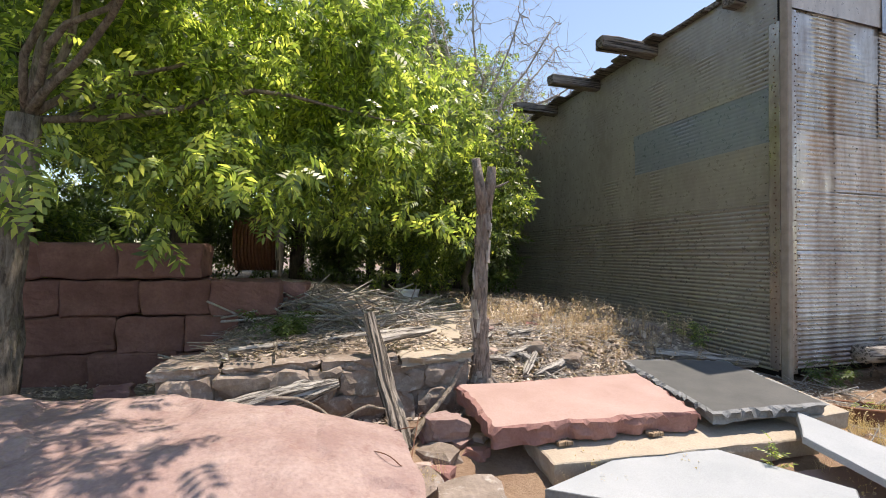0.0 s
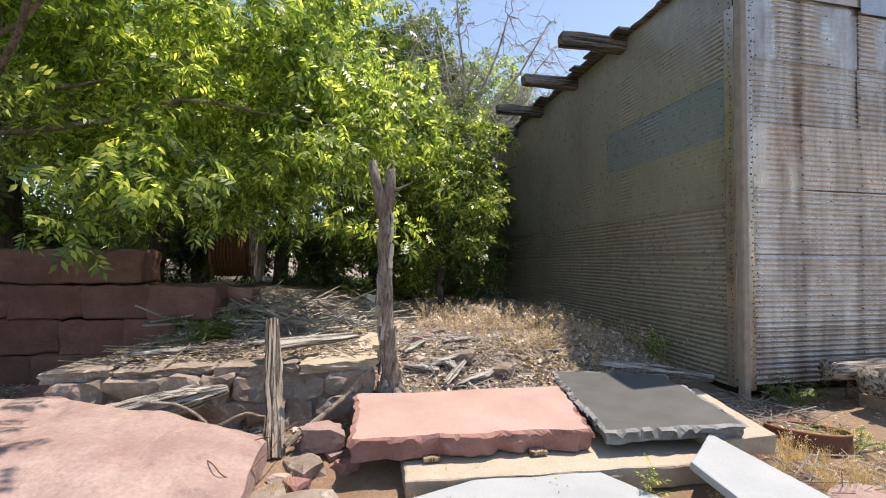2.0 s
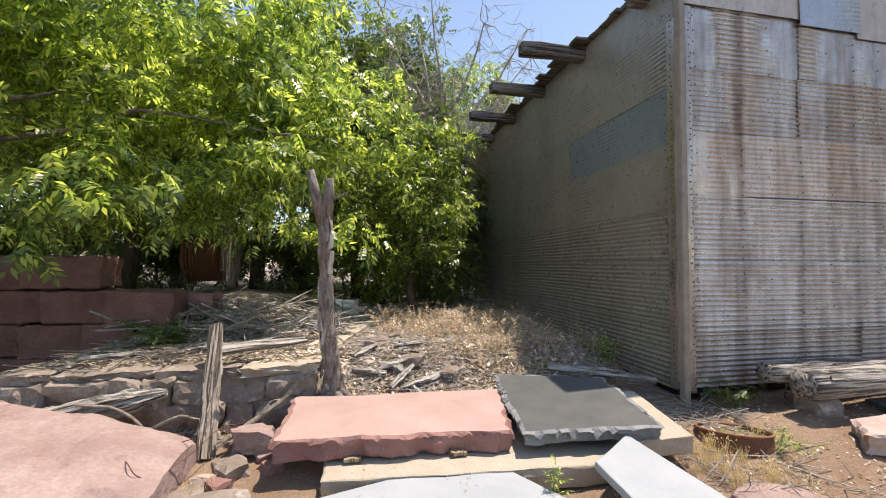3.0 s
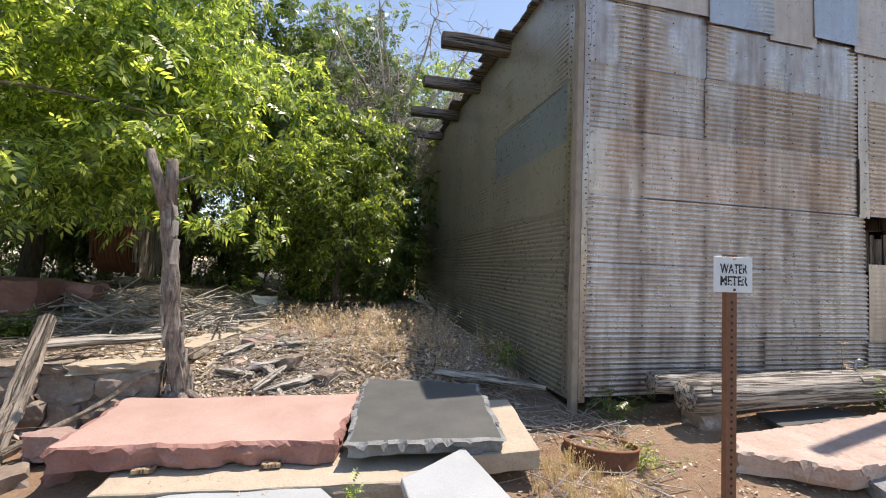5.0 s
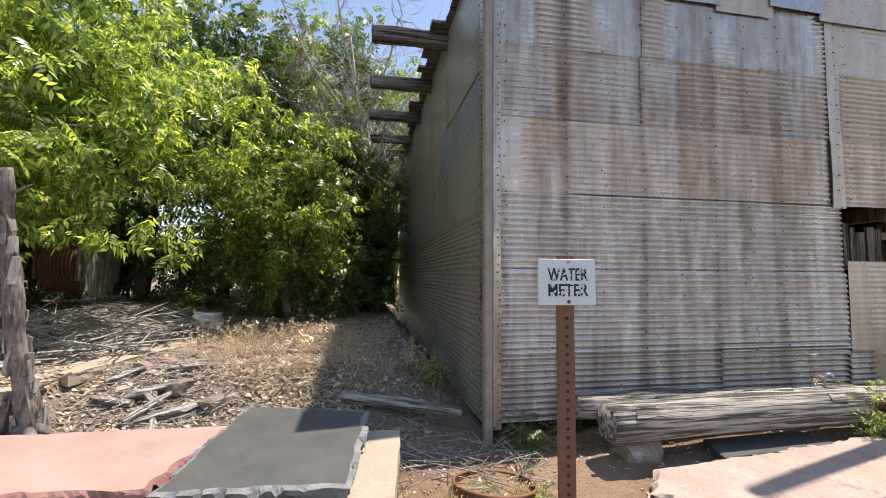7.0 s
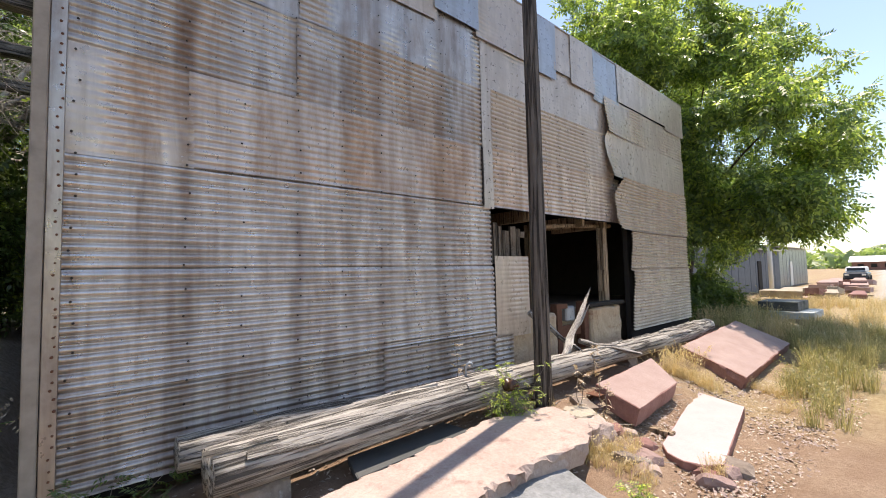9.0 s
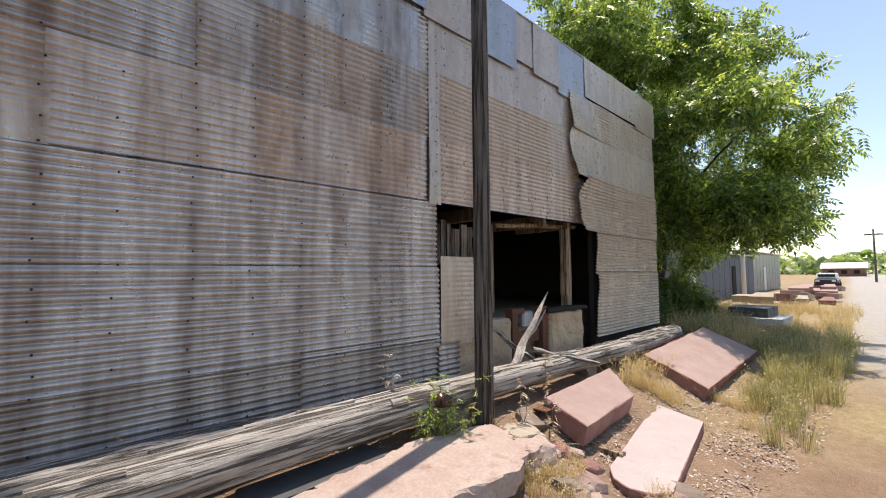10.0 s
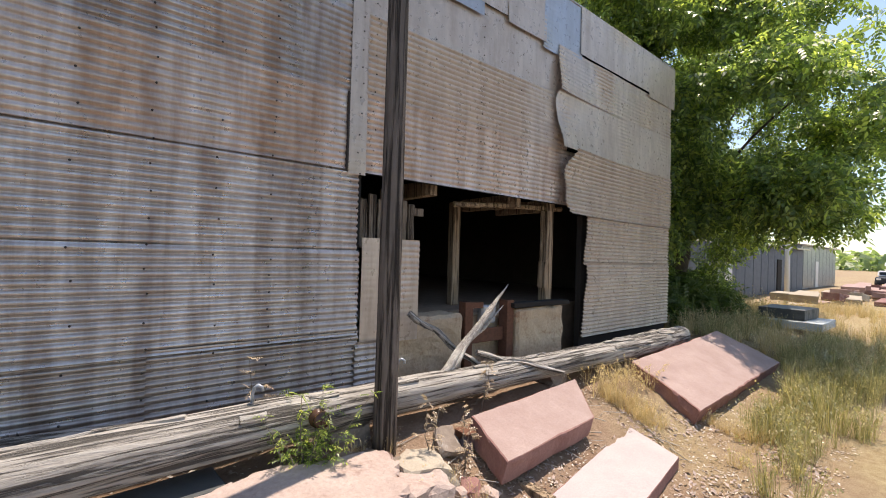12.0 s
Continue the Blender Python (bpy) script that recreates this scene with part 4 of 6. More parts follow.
# ---- old retaining wall and ledge ----


def build_ledge():
    wall = thing("retaining_wall", "low crumbling retaining wall of mortared rough stones", "wall", (0, 4, 0.2), kind="structure")
    rnd = random.Random(31)
    for r, (z, h) in enumerate(((-0.02, 0.26), (0.22, 0.24))):
        x = -1.38 + 0.1 * r
        while x < 1.05:
            w = min(rnd.uniform(0.2, 0.42), 1.22 - x)
            rock("stone", (x + w / 2, 4.02 + rnd.uniform(-0.03, 0.04), z + h / 2), (w * 0.98, 0.34, h * 1.02), rnd.choice((OLD_STONE, OLD_STONE, OLD_STONE, CONCRETE)), rnd.uniform(0, 50), parent=wall, rough=0.4, sub=3)
            x += w
    part("mortar", box_bm(-1.36, 3.925, -0.06, 1.2, 4.3, 0.45, 0.02, 0.035, 14), OLD_STONE, wall)
    x = -1.4
    k = 0
    while x < 1.0:
        w = min(rnd.uniform(0.45, 0.8), 1.24 - x)
        slab("capstone", [(x, 3.88, 0.53), (x + w - 0.02, 3.9, 0.54), (x + w - 0.02, 4.5 + 0.4 * smooth(0.2, 0.8, x), 0.53), (x, 4.5, 0.52)], 0.09, BUFF_STONE if x > 0.2 else OLD_STONE, 0.04, seed=60 + k, parent=wall)
        x += w
        k += 1
    for i in range(5):
        slab("capstone", [(1.0 + 0.12 * i, 4.65 + 0.42 * i, 0.55), (1.3 + 0.1 * i, 4.5 + 0.42 * i, 0.55), (1.42 + 0.1 * i, 4.86 + 0.42 * i, 0.57), (1.1 + 0.1 * i, 5.02 + 0.42 * i, 0.57)], 0.12, BUFF_STONE, 0.012, seed=80 + i, parent=wall)


build_ledge()


def build_block_wall():
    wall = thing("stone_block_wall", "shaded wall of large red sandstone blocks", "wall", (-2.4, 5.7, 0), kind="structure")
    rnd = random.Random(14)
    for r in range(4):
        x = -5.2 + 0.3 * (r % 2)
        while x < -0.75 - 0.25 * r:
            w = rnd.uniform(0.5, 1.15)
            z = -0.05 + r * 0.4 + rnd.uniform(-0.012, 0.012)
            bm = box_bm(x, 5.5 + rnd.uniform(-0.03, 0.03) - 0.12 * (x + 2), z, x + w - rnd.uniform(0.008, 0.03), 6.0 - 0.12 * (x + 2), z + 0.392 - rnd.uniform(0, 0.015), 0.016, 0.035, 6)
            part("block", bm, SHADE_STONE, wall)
            x += w


build_block_wall()


# ---- plants ----
def leaf_template(pairs, length, leaf_len, leaf_w, rnd_seed=0):
    """A feathered leaf of folded leaflets along a drooping stalk: verts (n, 3) and quads (m, 4)."""
    rnd = random.Random(rnd_seed)
    verts, quads = [], []

    def leaflet(base, d, side):
        d = Vector(d).normalized()
        s = d.cross(Vector((0, 0, 1))).normalized()
        L = leaf_len * rnd.uniform(0.8, 1.1)
        o = len(verts)
        droop = Vector((0, 0, -0.22 * L))
        verts.extend([base, base + d * L * 0.42 + s * leaf_w + Vector((0, 0, 0.12 * leaf_w)), base + d * L + droop, base + d * L * 0.42 - s * leaf_w + Vector((0, 0, 0.12 * leaf_w))])
        quads.append((o, o + 1, o + 2, o + 3))

    for i in range(pairs):
        t = (i + 0.7) / (pairs + 0.5)
        p = Vector((t * length, 0, -0.28 * length * t * t))
        for side in (-1, 1):
            leaflet(p, (0.55, side, -0.3), side)
    leaflet(Vector((length, 0, -0.28 * length)), (1, 0, -0.4), 1)
    return np.array([tuple(v) for v in verts]), np.array(quads)


def scatter_mesh(name, template, places, yaws, pitches, rolls, scales, material, parent=None, stuff=False):
    """One mesh of many turned copies of a small template."""
    tv, tq = template
    n, k = len(places), len(tv)
    cy, sy, cp, sp, cr, sr = np.cos(yaws), np.sin(yaws), np.cos(pitches), np.sin(pitches), np.cos(rolls), np.sin(rolls)
    rot = np.empty((n, 3, 3))
    rot[:, 0, 0], rot[:, 0, 1], rot[:, 0, 2] = cy * cp, cy * sp * sr - sy * cr, cy * sp * cr + sy * sr
    rot[:, 1, 0], rot[:, 1, 1], rot[:, 1, 2] = sy * cp, sy * sp * sr + cy * cr, sy * sp * cr - cy * sr
    rot[:, 2, 0], rot[:, 2, 1], rot[:, 2, 2] = -sp, cp * sr, cp * cr
    v = np.einsum("nij,kj->nki", rot, tv) * scales[:, None, None] + places[:, None, :]
    q = (tq[None] + (np.arange(n) * k)[:, None, None]).reshape(-1, 4)
    me = bpy.data.meshes.new(name)
    me.vertices.add(n * k)
    me.vertices.foreach_set("co", v.reshape(-1).astype(np.float32))
    me.loops.add(q.size)
    me.loops.foreach_set("vertex_index", q.reshape(-1).astype(np.int32))
    me.polygons.add(len(q))
    me.polygons.foreach_set("loop_start", np.arange(0, q.size, 4, dtype=np.int32))
    me.materials.append(material)
    me.update(calc_edges=True)
    ob = new(name, me)
    if parent is not None:
        own(ob, parent)
    if stuff:
        ob["kind"] = "stuff"
    return ob


def crown(name, clumps, per, template, material, parent, seed, droop=0.35, shell=0.45, scale=(0.75, 1.25), avoid=None):
    """Leaves in many uneven clumps: (x, y, z, radius)."""
    r = np.random.RandomState(seed)
    pts = []
    for x, y, z, rad in clumps:
        m = max(4, int(per * rad ** 2))
        d = r.normal(size=(m, 3))
        d /= np.linalg.norm(d, axis=1)[:, None]
        u = rad * r.uniform(shell, 1.0, m) ** 0.7
        p = d * u[:, None] * np.array((1.0, 1.0, 0.75)) + np.array((x, y, z))
        pts.append(p)
    pts = np.concatenate(pts)
    if avoid is not None:
        pts = pts[~avoid(pts)]
    n = len(pts)
    return scatter_mesh(name, template, pts, r.uniform(0, 2 * np.pi, n), r.normal(droop, 0.5, n), r.normal(0, 0.75, n), r.uniform(*scale, n), material, parent)


def clump_cloud(centre, radii, count, size, seed, hollow=0.55):
    rnd = random.Random(seed)
    out = []
    while len(out) < count:
        d = Vector((rnd.gauss(0, 1), rnd.gauss(0, 1), rnd.gauss(0, 1))).normalized()
        u = rnd.uniform(hollow, 1.0)
        bump_ = 1 + 0.35 * noise.noise(d * 1.8 + Vector((seed, 0, 0)))
        p = Vector((centre[0] + d.x * radii[0] * u * bump_, centre[1] + d.y * radii[1] * u * bump_, centre[2] + d.z * radii[2] * u * bump_))
        out.append((p.x, p.y, p.z, rnd.uniform(*size)))
    return out


def limbs(base, tips, r0, seed, sides=8):
    """Limbs from a fork to each of the tips, thinning out."""
    out = []
    for i, tip in enumerate(tips):
        pts = bend(base, tip, 9, 0.35, seed + i * 1.7, -0.1)
        out.append(tube_data(pts, [r0 * (1 - 0.85 * k / 9) for k in range(10)], sides, 0.12, 7, seed))
    return out


def tree(name, label, base, fork, r, clumps, per, template, leaf, bark, seed, twig_share=0.25, category="tree", **kw):
    t = thing(name, label, category, base)
    trunk = tube_data(bend((base[0], base[1], base[2] - 0.2), fork, 10, 0.18, seed), [r * (1.25 - 0.5 * k / 10) for k in range(11)], 16, 0.22, 8, seed)
    tubes_mesh("trunk", [trunk], bark, t)
    rnd = random.Random(seed)
    tips = [c[:3] for c in clumps if rnd.random() < twig_share]
    for tip in tips:
        own(tubes_mesh("limb", limbs(fork, [tip], r * 0.24, seed + tip[0]), bark), t)
    crown("crown", clumps, per, template, leaf, t, seed, **kw)
    return t


FEATHER = leaf_template(4, 0.2, 0.105, 0.019, 1)
FEATHER_WIDE = leaf_template(3, 0.17, 0.095, 0.021, 2)
SPRAY = leaf_template(3, 0.26, 0.15, 0.035, 3)
SPRAY_FINE = leaf_template(4, 0.26, 0.1, 0.024, 4)


def clear_of_walk(p):
    return (p[:, 1] < 1.6) | ((p[:, 0] > 4.55) & (p[:, 1] > 3.5) & (p[:, 2] < 5.2))


def build_near_tree():
    cl = clump_cloud((-1.6, 6.3, 4.0), (3.3, 1.9, 2.5), 150, (0.3, 0.6), 4, 0.3)
    cl += clump_cloud((0.35, 5.8, 3.6), (1.3, 1.2, 1.9), 70, (0.25, 0.5), 5, 0.25)
    cl += clump_cloud((-1.9, 4.0, 4.4), (2.4, 1.3, 1.5), 45, (0.3, 0.5), 6, 0.25)
    cl += clump_cloud((-1.6, 5.4, 2.5), (2.2, 0.9, 0.8), 40, (0.22, 0.4), 7, 0.2)
    cl += clump_cloud((-1.2, 3.6, 4.4), (1.3, 0.9, 0.7), 22, (0.22, 0.38), 9, 0.1)
    cl += clump_cloud((-0.7, 3.05, 4.1), (1.5, 0.8, 0.5), 30, (0.2, 0.36), 10, 0.1)
    cl += clump_cloud((-2.9, 5.2, 4.6), (1.6, 1.2, 1.2), 24, (0.3, 0.5), 11, 0.1)
    cl += clump_cloud((-1.35, 2.15, 4.75), (1.0, 0.8, 0.35), 9, (0.2, 0.34), 14, 0.1)
    cl += clump_cloud((0.2, 8.0, 5.6), (2.4, 1.4, 1.8), 60, (0.3, 0.55), 8, 0.2)
    cl = [c for c in cl if c[2] < 5.3 + 0.4 * math.sin(c[0] * 2.1) and c[2] > 1.95 + 0.3 * noise.noise(Vector((c[0] * 1.3, c[1], 0)))]
    # the crown goes on overhead and shades the yard's west side
    cl += clump_cloud((-2.6, 6.2, 6.8), (2.2, 2.4, 1.2), 22, (0.45, 0.75), 15, 0.1)
    # low hanging sprays
    for x, y, z in ((-2.3, 2.9, 2.75), (-2.45, 2.8, 2.2), (-1.9, 3.4, 2.0), (-1.2, 4.0, 2.15), (-0.75, 4.1, 2.1), (-0.3, 4.3, 2.2), (-1.0, 4.3, 2.5), (0.9, 5.2, 1.95), (1.2, 5.3, 1.85), (1.5, 5.5, 2.05), (0.5, 5.1, 2.2), (-1.75, 4.6, 1.75), (-1.5, 4.7, 1.6), (-0.5, 5.2, 1.95), (0.2, 5.3, 1.8), (1.75, 5.6, 1.8), (-2.6, 4.4, 1.9), (-2.9, 3.6, 2.3)):
        cl.append((x, y, z, 0.27))
    tree("tree", "large leafy tree with drooping feathered bright green leaves", (-2.72, 4.45, 0.0), (-2.6, 4.7, 2.6), 0.15, cl, 150, FEATHER, LEAF_LIGHT, BARK, 4, 0.022, droop=0.5, shell=0.1, avoid=clear_of_walk)


def build_shrub_tree():
    cl = clump_cloud((2.75, 7.6, 2.8), (1.05, 1.0, 1.5), 80, (0.22, 0.42), 12, 0.3)
    cl += clump_cloud((1.7, 8.6, 2.6), (1.6, 1.0, 2.0), 80, (0.25, 0.45), 13, 0.3)
    tree("tree", "dense bushy young tree with yellow-green leaves", (2.6, 8.0, 0.5), (2.6, 7.8, 1.6), 0.06, cl, 150, FEATHER_WIDE, LEAF_SHRUB, DARK_BARK, 12, 0.15, droop=0.35, shell=0.1)


def build_back_trees():
    spec = (
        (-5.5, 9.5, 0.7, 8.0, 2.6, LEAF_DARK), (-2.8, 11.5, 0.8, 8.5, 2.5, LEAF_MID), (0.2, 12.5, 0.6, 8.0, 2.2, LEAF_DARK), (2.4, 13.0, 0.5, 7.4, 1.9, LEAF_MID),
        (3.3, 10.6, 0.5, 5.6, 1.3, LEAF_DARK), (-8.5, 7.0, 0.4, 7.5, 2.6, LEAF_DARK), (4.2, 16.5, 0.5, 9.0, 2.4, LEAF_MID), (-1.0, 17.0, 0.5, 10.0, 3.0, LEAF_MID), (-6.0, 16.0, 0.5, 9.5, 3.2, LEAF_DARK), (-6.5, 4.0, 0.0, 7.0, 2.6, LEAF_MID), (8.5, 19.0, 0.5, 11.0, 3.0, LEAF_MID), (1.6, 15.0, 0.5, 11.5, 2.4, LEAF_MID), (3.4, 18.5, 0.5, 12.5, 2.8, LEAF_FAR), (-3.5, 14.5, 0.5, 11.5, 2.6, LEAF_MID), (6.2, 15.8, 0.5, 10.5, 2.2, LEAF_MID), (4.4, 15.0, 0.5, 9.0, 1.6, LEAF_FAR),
        # trees added to block sky light and darken the yard's back
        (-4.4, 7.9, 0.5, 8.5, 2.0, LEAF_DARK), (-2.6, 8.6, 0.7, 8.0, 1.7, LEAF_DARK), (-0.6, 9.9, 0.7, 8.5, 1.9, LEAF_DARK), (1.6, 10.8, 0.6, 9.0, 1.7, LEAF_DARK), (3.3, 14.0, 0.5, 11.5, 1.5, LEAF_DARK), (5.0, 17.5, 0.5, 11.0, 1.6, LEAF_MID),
    )
    for i, (x, y, z, h, r, leaf) in enumerate(spec):
        cl = clump_cloud((x, y, h * 0.62), (r, r * 0.8, h * 0.36), 85, (0.35, 0.7), 30 + i, 0.3)
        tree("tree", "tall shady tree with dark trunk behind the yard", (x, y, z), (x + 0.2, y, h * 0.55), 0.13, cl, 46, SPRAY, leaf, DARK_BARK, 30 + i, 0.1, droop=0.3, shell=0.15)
    # undergrowth closing the yard's back; more added as dark fill under the right tree
    for i, (x, y, w, h) in enumerate(((-9.0, 12.0, 3.0, 3.0), (-5.5, 12.5, 2.6, 2.8), (0.5, 15.5, 2.8, 3.0), (4.6, 14.5, 1.8, 3.2), (-12.0, 8.0, 3.0, 3.0), (18.6, 5.0, 1.0, 1.0), (20.6, 5.8, 1.6, 1.3), (22.5, 6.0, 1.2, 1.1), (7.5, 19.0, 3.0, 3.4), (-4.5, 8.6, 1.8, 1.9), (-2.6, 9.9, 1.5, 1.9), (0.3, 10.2, 1.5, 1.7), (2.2, 9.4, 1.2, 2.0), (3.9, 10.4, 0.8, 2.2), (3.2, 8.6, 0.9, 1.5), (1.2, 12.2, 2.2, 2.4), (-7.0, 8.0, 2.0, 2.0), (-3.0, 13.5, 3.0, 2.8), (4.0, 14.0, 1.5, 3.0), (-6.5, 12.0, 2.5, 2.6), (2.5, 17.0, 4.0, 3.2), (-8.0, 4.5, 2.0, 2.5), (-9.0, 1.5, 2.5, 3.0), (4.2, 12.2, 0.6, 3.4), (4.0, 11.0, 0.5, 2.8), (4.3, 13.4, 0.7, 3.6), (-1.2, 10.6, 1.2, 1.8), (0.5, 13.5, 2.5, 4.6), (-2.2, 12.6, 2.0, 4.6), (2.8, 12.4, 1.4, 4.2), (-5.0, 12.4, 2.5, 4.6), (16.6, 4.9, 0.9, 1.0), (17.8, 4.6, 1.0, 1.1), (18.8, 5.6, 1.2, 1.3), (17.2, 5.4, 1.2, 1.3), (20.2, 6.0, 1.3, 1.2), (21.4, 5.3, 1.2, 1.5), (19.4, 4.4, 1.0, 1.0), (23.0, 5.9, 1.4, 1.5))):
        cl = clump_cloud((x, y, land(x, y) + h * 0.5), (w * 0.8, 0.8, h * 0.55), 50, (0.25, 0.45), 50 + i, 0.1)
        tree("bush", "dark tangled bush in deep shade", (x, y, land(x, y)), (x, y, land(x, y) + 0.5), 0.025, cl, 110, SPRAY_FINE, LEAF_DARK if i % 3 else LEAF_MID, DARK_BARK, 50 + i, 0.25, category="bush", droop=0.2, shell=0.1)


def build_dead_tree():
    t = thing("dead_tree", "bare dead tree with bleached grey branches", "tree", (4.0, 11.2, 0.5))
    rnd = random.Random(77)
    tubes_mesh("trunk", [tube_data(bend((4.0, 11.2, 0.3), (3.9, 11.2, 4.6), 8, 0.2, 3), [0.16 - 0.008 * k for k in range(9)], 12, 0.2, 7, 2)], BARK, t)
    for i in range(20):
        a = rnd.uniform(0, 6.28)
        L = rnd.uniform(1.6, 3.6)
        s = Vector((3.9, 11.2, rnd.uniform(3.6, 4.6)))
        e = s + Vector((math.cos(a) * L, math.sin(a) * L * 0.7, rnd.uniform(0.8, 4.2)))
        main = bend(s, e, 9, 0.6, i * 2.3)
        tubes = [tube_data(main, [0.06 * (1 - 0.085 * k) for k in range(10)], 7, 0.15)]
        for j in range(30):
            p = main[rnd.randint(3, 9)]
            q = p + Vector((rnd.gauss(0, 0.5), rnd.gauss(0, 0.4), rnd.uniform(-0.7, 0.5)))
            sub = bend(p, q, 5, 0.3, j * 1.3 + i)
            tubes.append(tube_data(sub, [0.013 * (1 - 0.15 * k) for k in range(6)], 4))
            for m in range(3):
                u = sub[rnd.randint(2, 5)]
                tubes.append(tube_data(bend(u, u + Vector((rnd.gauss(0, 0.35), rnd.gauss(0, 0.3), rnd.gauss(-0.1, 0.35))), 3, 0.1, m + j), [0.006, 0.005, 0.004, 0.003], 3))
        tubes_mesh("branch", tubes, PALE_TWIG, t)


def build_right_tree():
    cl = clump_cloud((20.2, 4.7, 5.7), (4.4, 3.9, 4.1), 170, (0.35, 0.8), 91, 0.5)
    cl += clump_cloud((17.9, 6.0, 3.6), (1.7, 1.7, 1.9), 60, (0.35, 0.6), 92, 0.2)
    cl += clump_cloud((18.3, 5.8, 2.3), (2.0, 1.5, 1.1), 46, (0.35, 0.55), 96, 0.1)
    cl += clump_cloud((17.6, 5.6, 8.0), (2.4, 2.2, 1.9), 60, (0.4, 0.75), 97, 0.3)
    cl += clump_cloud((18.6, 3.0, 3.2), (1.6, 1.8, 1.1), 44, (0.35, 0.6), 94, 0.2)
    cl = [c for c in cl if c[2] > (1.3 if c[1] > 4.6 else 2.1) + 0.5 * noise.noise(Vector((c[0], c[1], 3))) and not (c[0] < 15.9 and c[2] < 6.0)]
    tree("tree", "broad leafy shade tree with mid-green crown", (19.4, 5.3, 0.0), (19.6, 5.2, 2.9), 0.2, cl, 210, SPRAY_FINE, LEAF_MID, DARK_BARK, 91, 0.08, droop=0.35, shell=0.2, scale=(0.9, 1.5))
    cl = clump_cloud((17.0, 11.0, 7.2), (4.5, 2.5, 2.8), 130, (0.45, 0.85), 93, 0.3)
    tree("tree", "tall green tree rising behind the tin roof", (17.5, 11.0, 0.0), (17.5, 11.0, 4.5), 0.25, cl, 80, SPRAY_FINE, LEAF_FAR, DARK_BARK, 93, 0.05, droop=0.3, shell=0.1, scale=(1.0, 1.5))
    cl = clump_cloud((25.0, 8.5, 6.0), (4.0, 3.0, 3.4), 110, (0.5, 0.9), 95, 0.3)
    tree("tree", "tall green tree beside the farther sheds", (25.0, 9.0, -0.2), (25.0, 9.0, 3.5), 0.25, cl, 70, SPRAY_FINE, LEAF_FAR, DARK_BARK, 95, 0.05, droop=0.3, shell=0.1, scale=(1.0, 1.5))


build_near_tree()
build_shrub_tree()
build_back_trees()
build_dead_tree()
build_right_tree()


def build_snag():
    t = thing("snag", "bare forked dead trunk with peeling grey bark", "dead trunk", (1.33, 3.95, 0.15))
    pts = [Vector((1.38, 4.02, 0.0)), Vector((1.36, 4.0, 0.25)), Vector((1.33, 3.95, 0.6)), Vector((1.29, 3.88, 1.0)), Vector((1.28, 3.82, 1.4)), Vector((1.28, 3.74, 1.8)), Vector((1.25, 3.7, 2.0))]
    zs = [k / 40 for k in range(41)]
    fine = [pts[min(5, int(u * 6))].lerp(pts[min(5, int(u * 6)) + 1], u * 6 - min(5, int(u * 6))) + noise.noise_vector(Vector((u * 5, 1, 2))) * 0.012 for u in zs]
    rad = [float(np.interp(u * 6, range(7), (0.19, 0.1, 0.07, 0.062, 0.056, 0.056, 0.042))) for u in zs]
    tubes_mesh("trunk", [tube_data(fine, rad, 26, 0.3, 16, 3, True, 0.5)], SNAG_BARK, t, smooth=False)
    rnd = random.Random(2)
    for k in range(46):
        i = rnd.randint(2, 37)
        a = rnd.uniform(0, 6.28)
        d = Vector((math.cos(a), math.sin(a), 0))
        c = fine[i] + d * (rad[i] + 0.004)
        w, h = rnd.uniform(0.014, 0.035), rnd.uniform(0.03, 0.1)
        bm = box_bm(-w, -0.006, -h, w, 0.006, h, 0.003, 0.008, 2)
        m = Matrix.Translation(c) @ Matrix.Rotation(a + math.pi / 2, 4, "Z") @ Matrix.Rotation(rnd.uniform(-0.15, 0.15), 4, "X") @ Matrix.Rotation(rnd.uniform(-0.2, 0.2), 4, "Y")
        bm.transform(m)
        part("bark_flake", bm, PALE_TWIG if rnd.random() < 0.5 else SNAG_BARK, t)
    tubes_mesh("fork", [tube_data([(1.27, 3.74, 1.82), (1.2, 3.68, 2.08), (1.15, 3.64, 2.28)], [0.062, 0.045, 0.035], 10, 0.25, 9, 5)], SNAG_BARK, t)
    tubes_mesh("fork", [tube_data([(1.28, 3.73, 1.85), (1.31, 3.68, 2.08), (1.31, 3.65, 2.22)], [0.058, 0.045, 0.038], 10, 0.25, 9, 6)], SNAG_BARK, t)
    tubes_mesh("stub", [tube_data([(1.3, 3.69, 2.02), (1.4, 3.67, 2.06), (1.48, 3.66, 2.1)], [0.016, 0.01, 0.006], 6)], SNAG_BARK, t)
    for k in range(5):
        a = k * 1.3
        tubes_mesh("root", [tube_data(bend((1.37, 3.97, 0.28), (1.37 + 0.4 * math.cos(a), 3.95 + 0.3 * math.sin(a), land(1.4, 3.9) - 0.02), 5, 0.05, k), [0.05, 0.045, 0.035, 0.03, 0.02, 0.012], 8, 0.2)], SNAG_BARK, t)


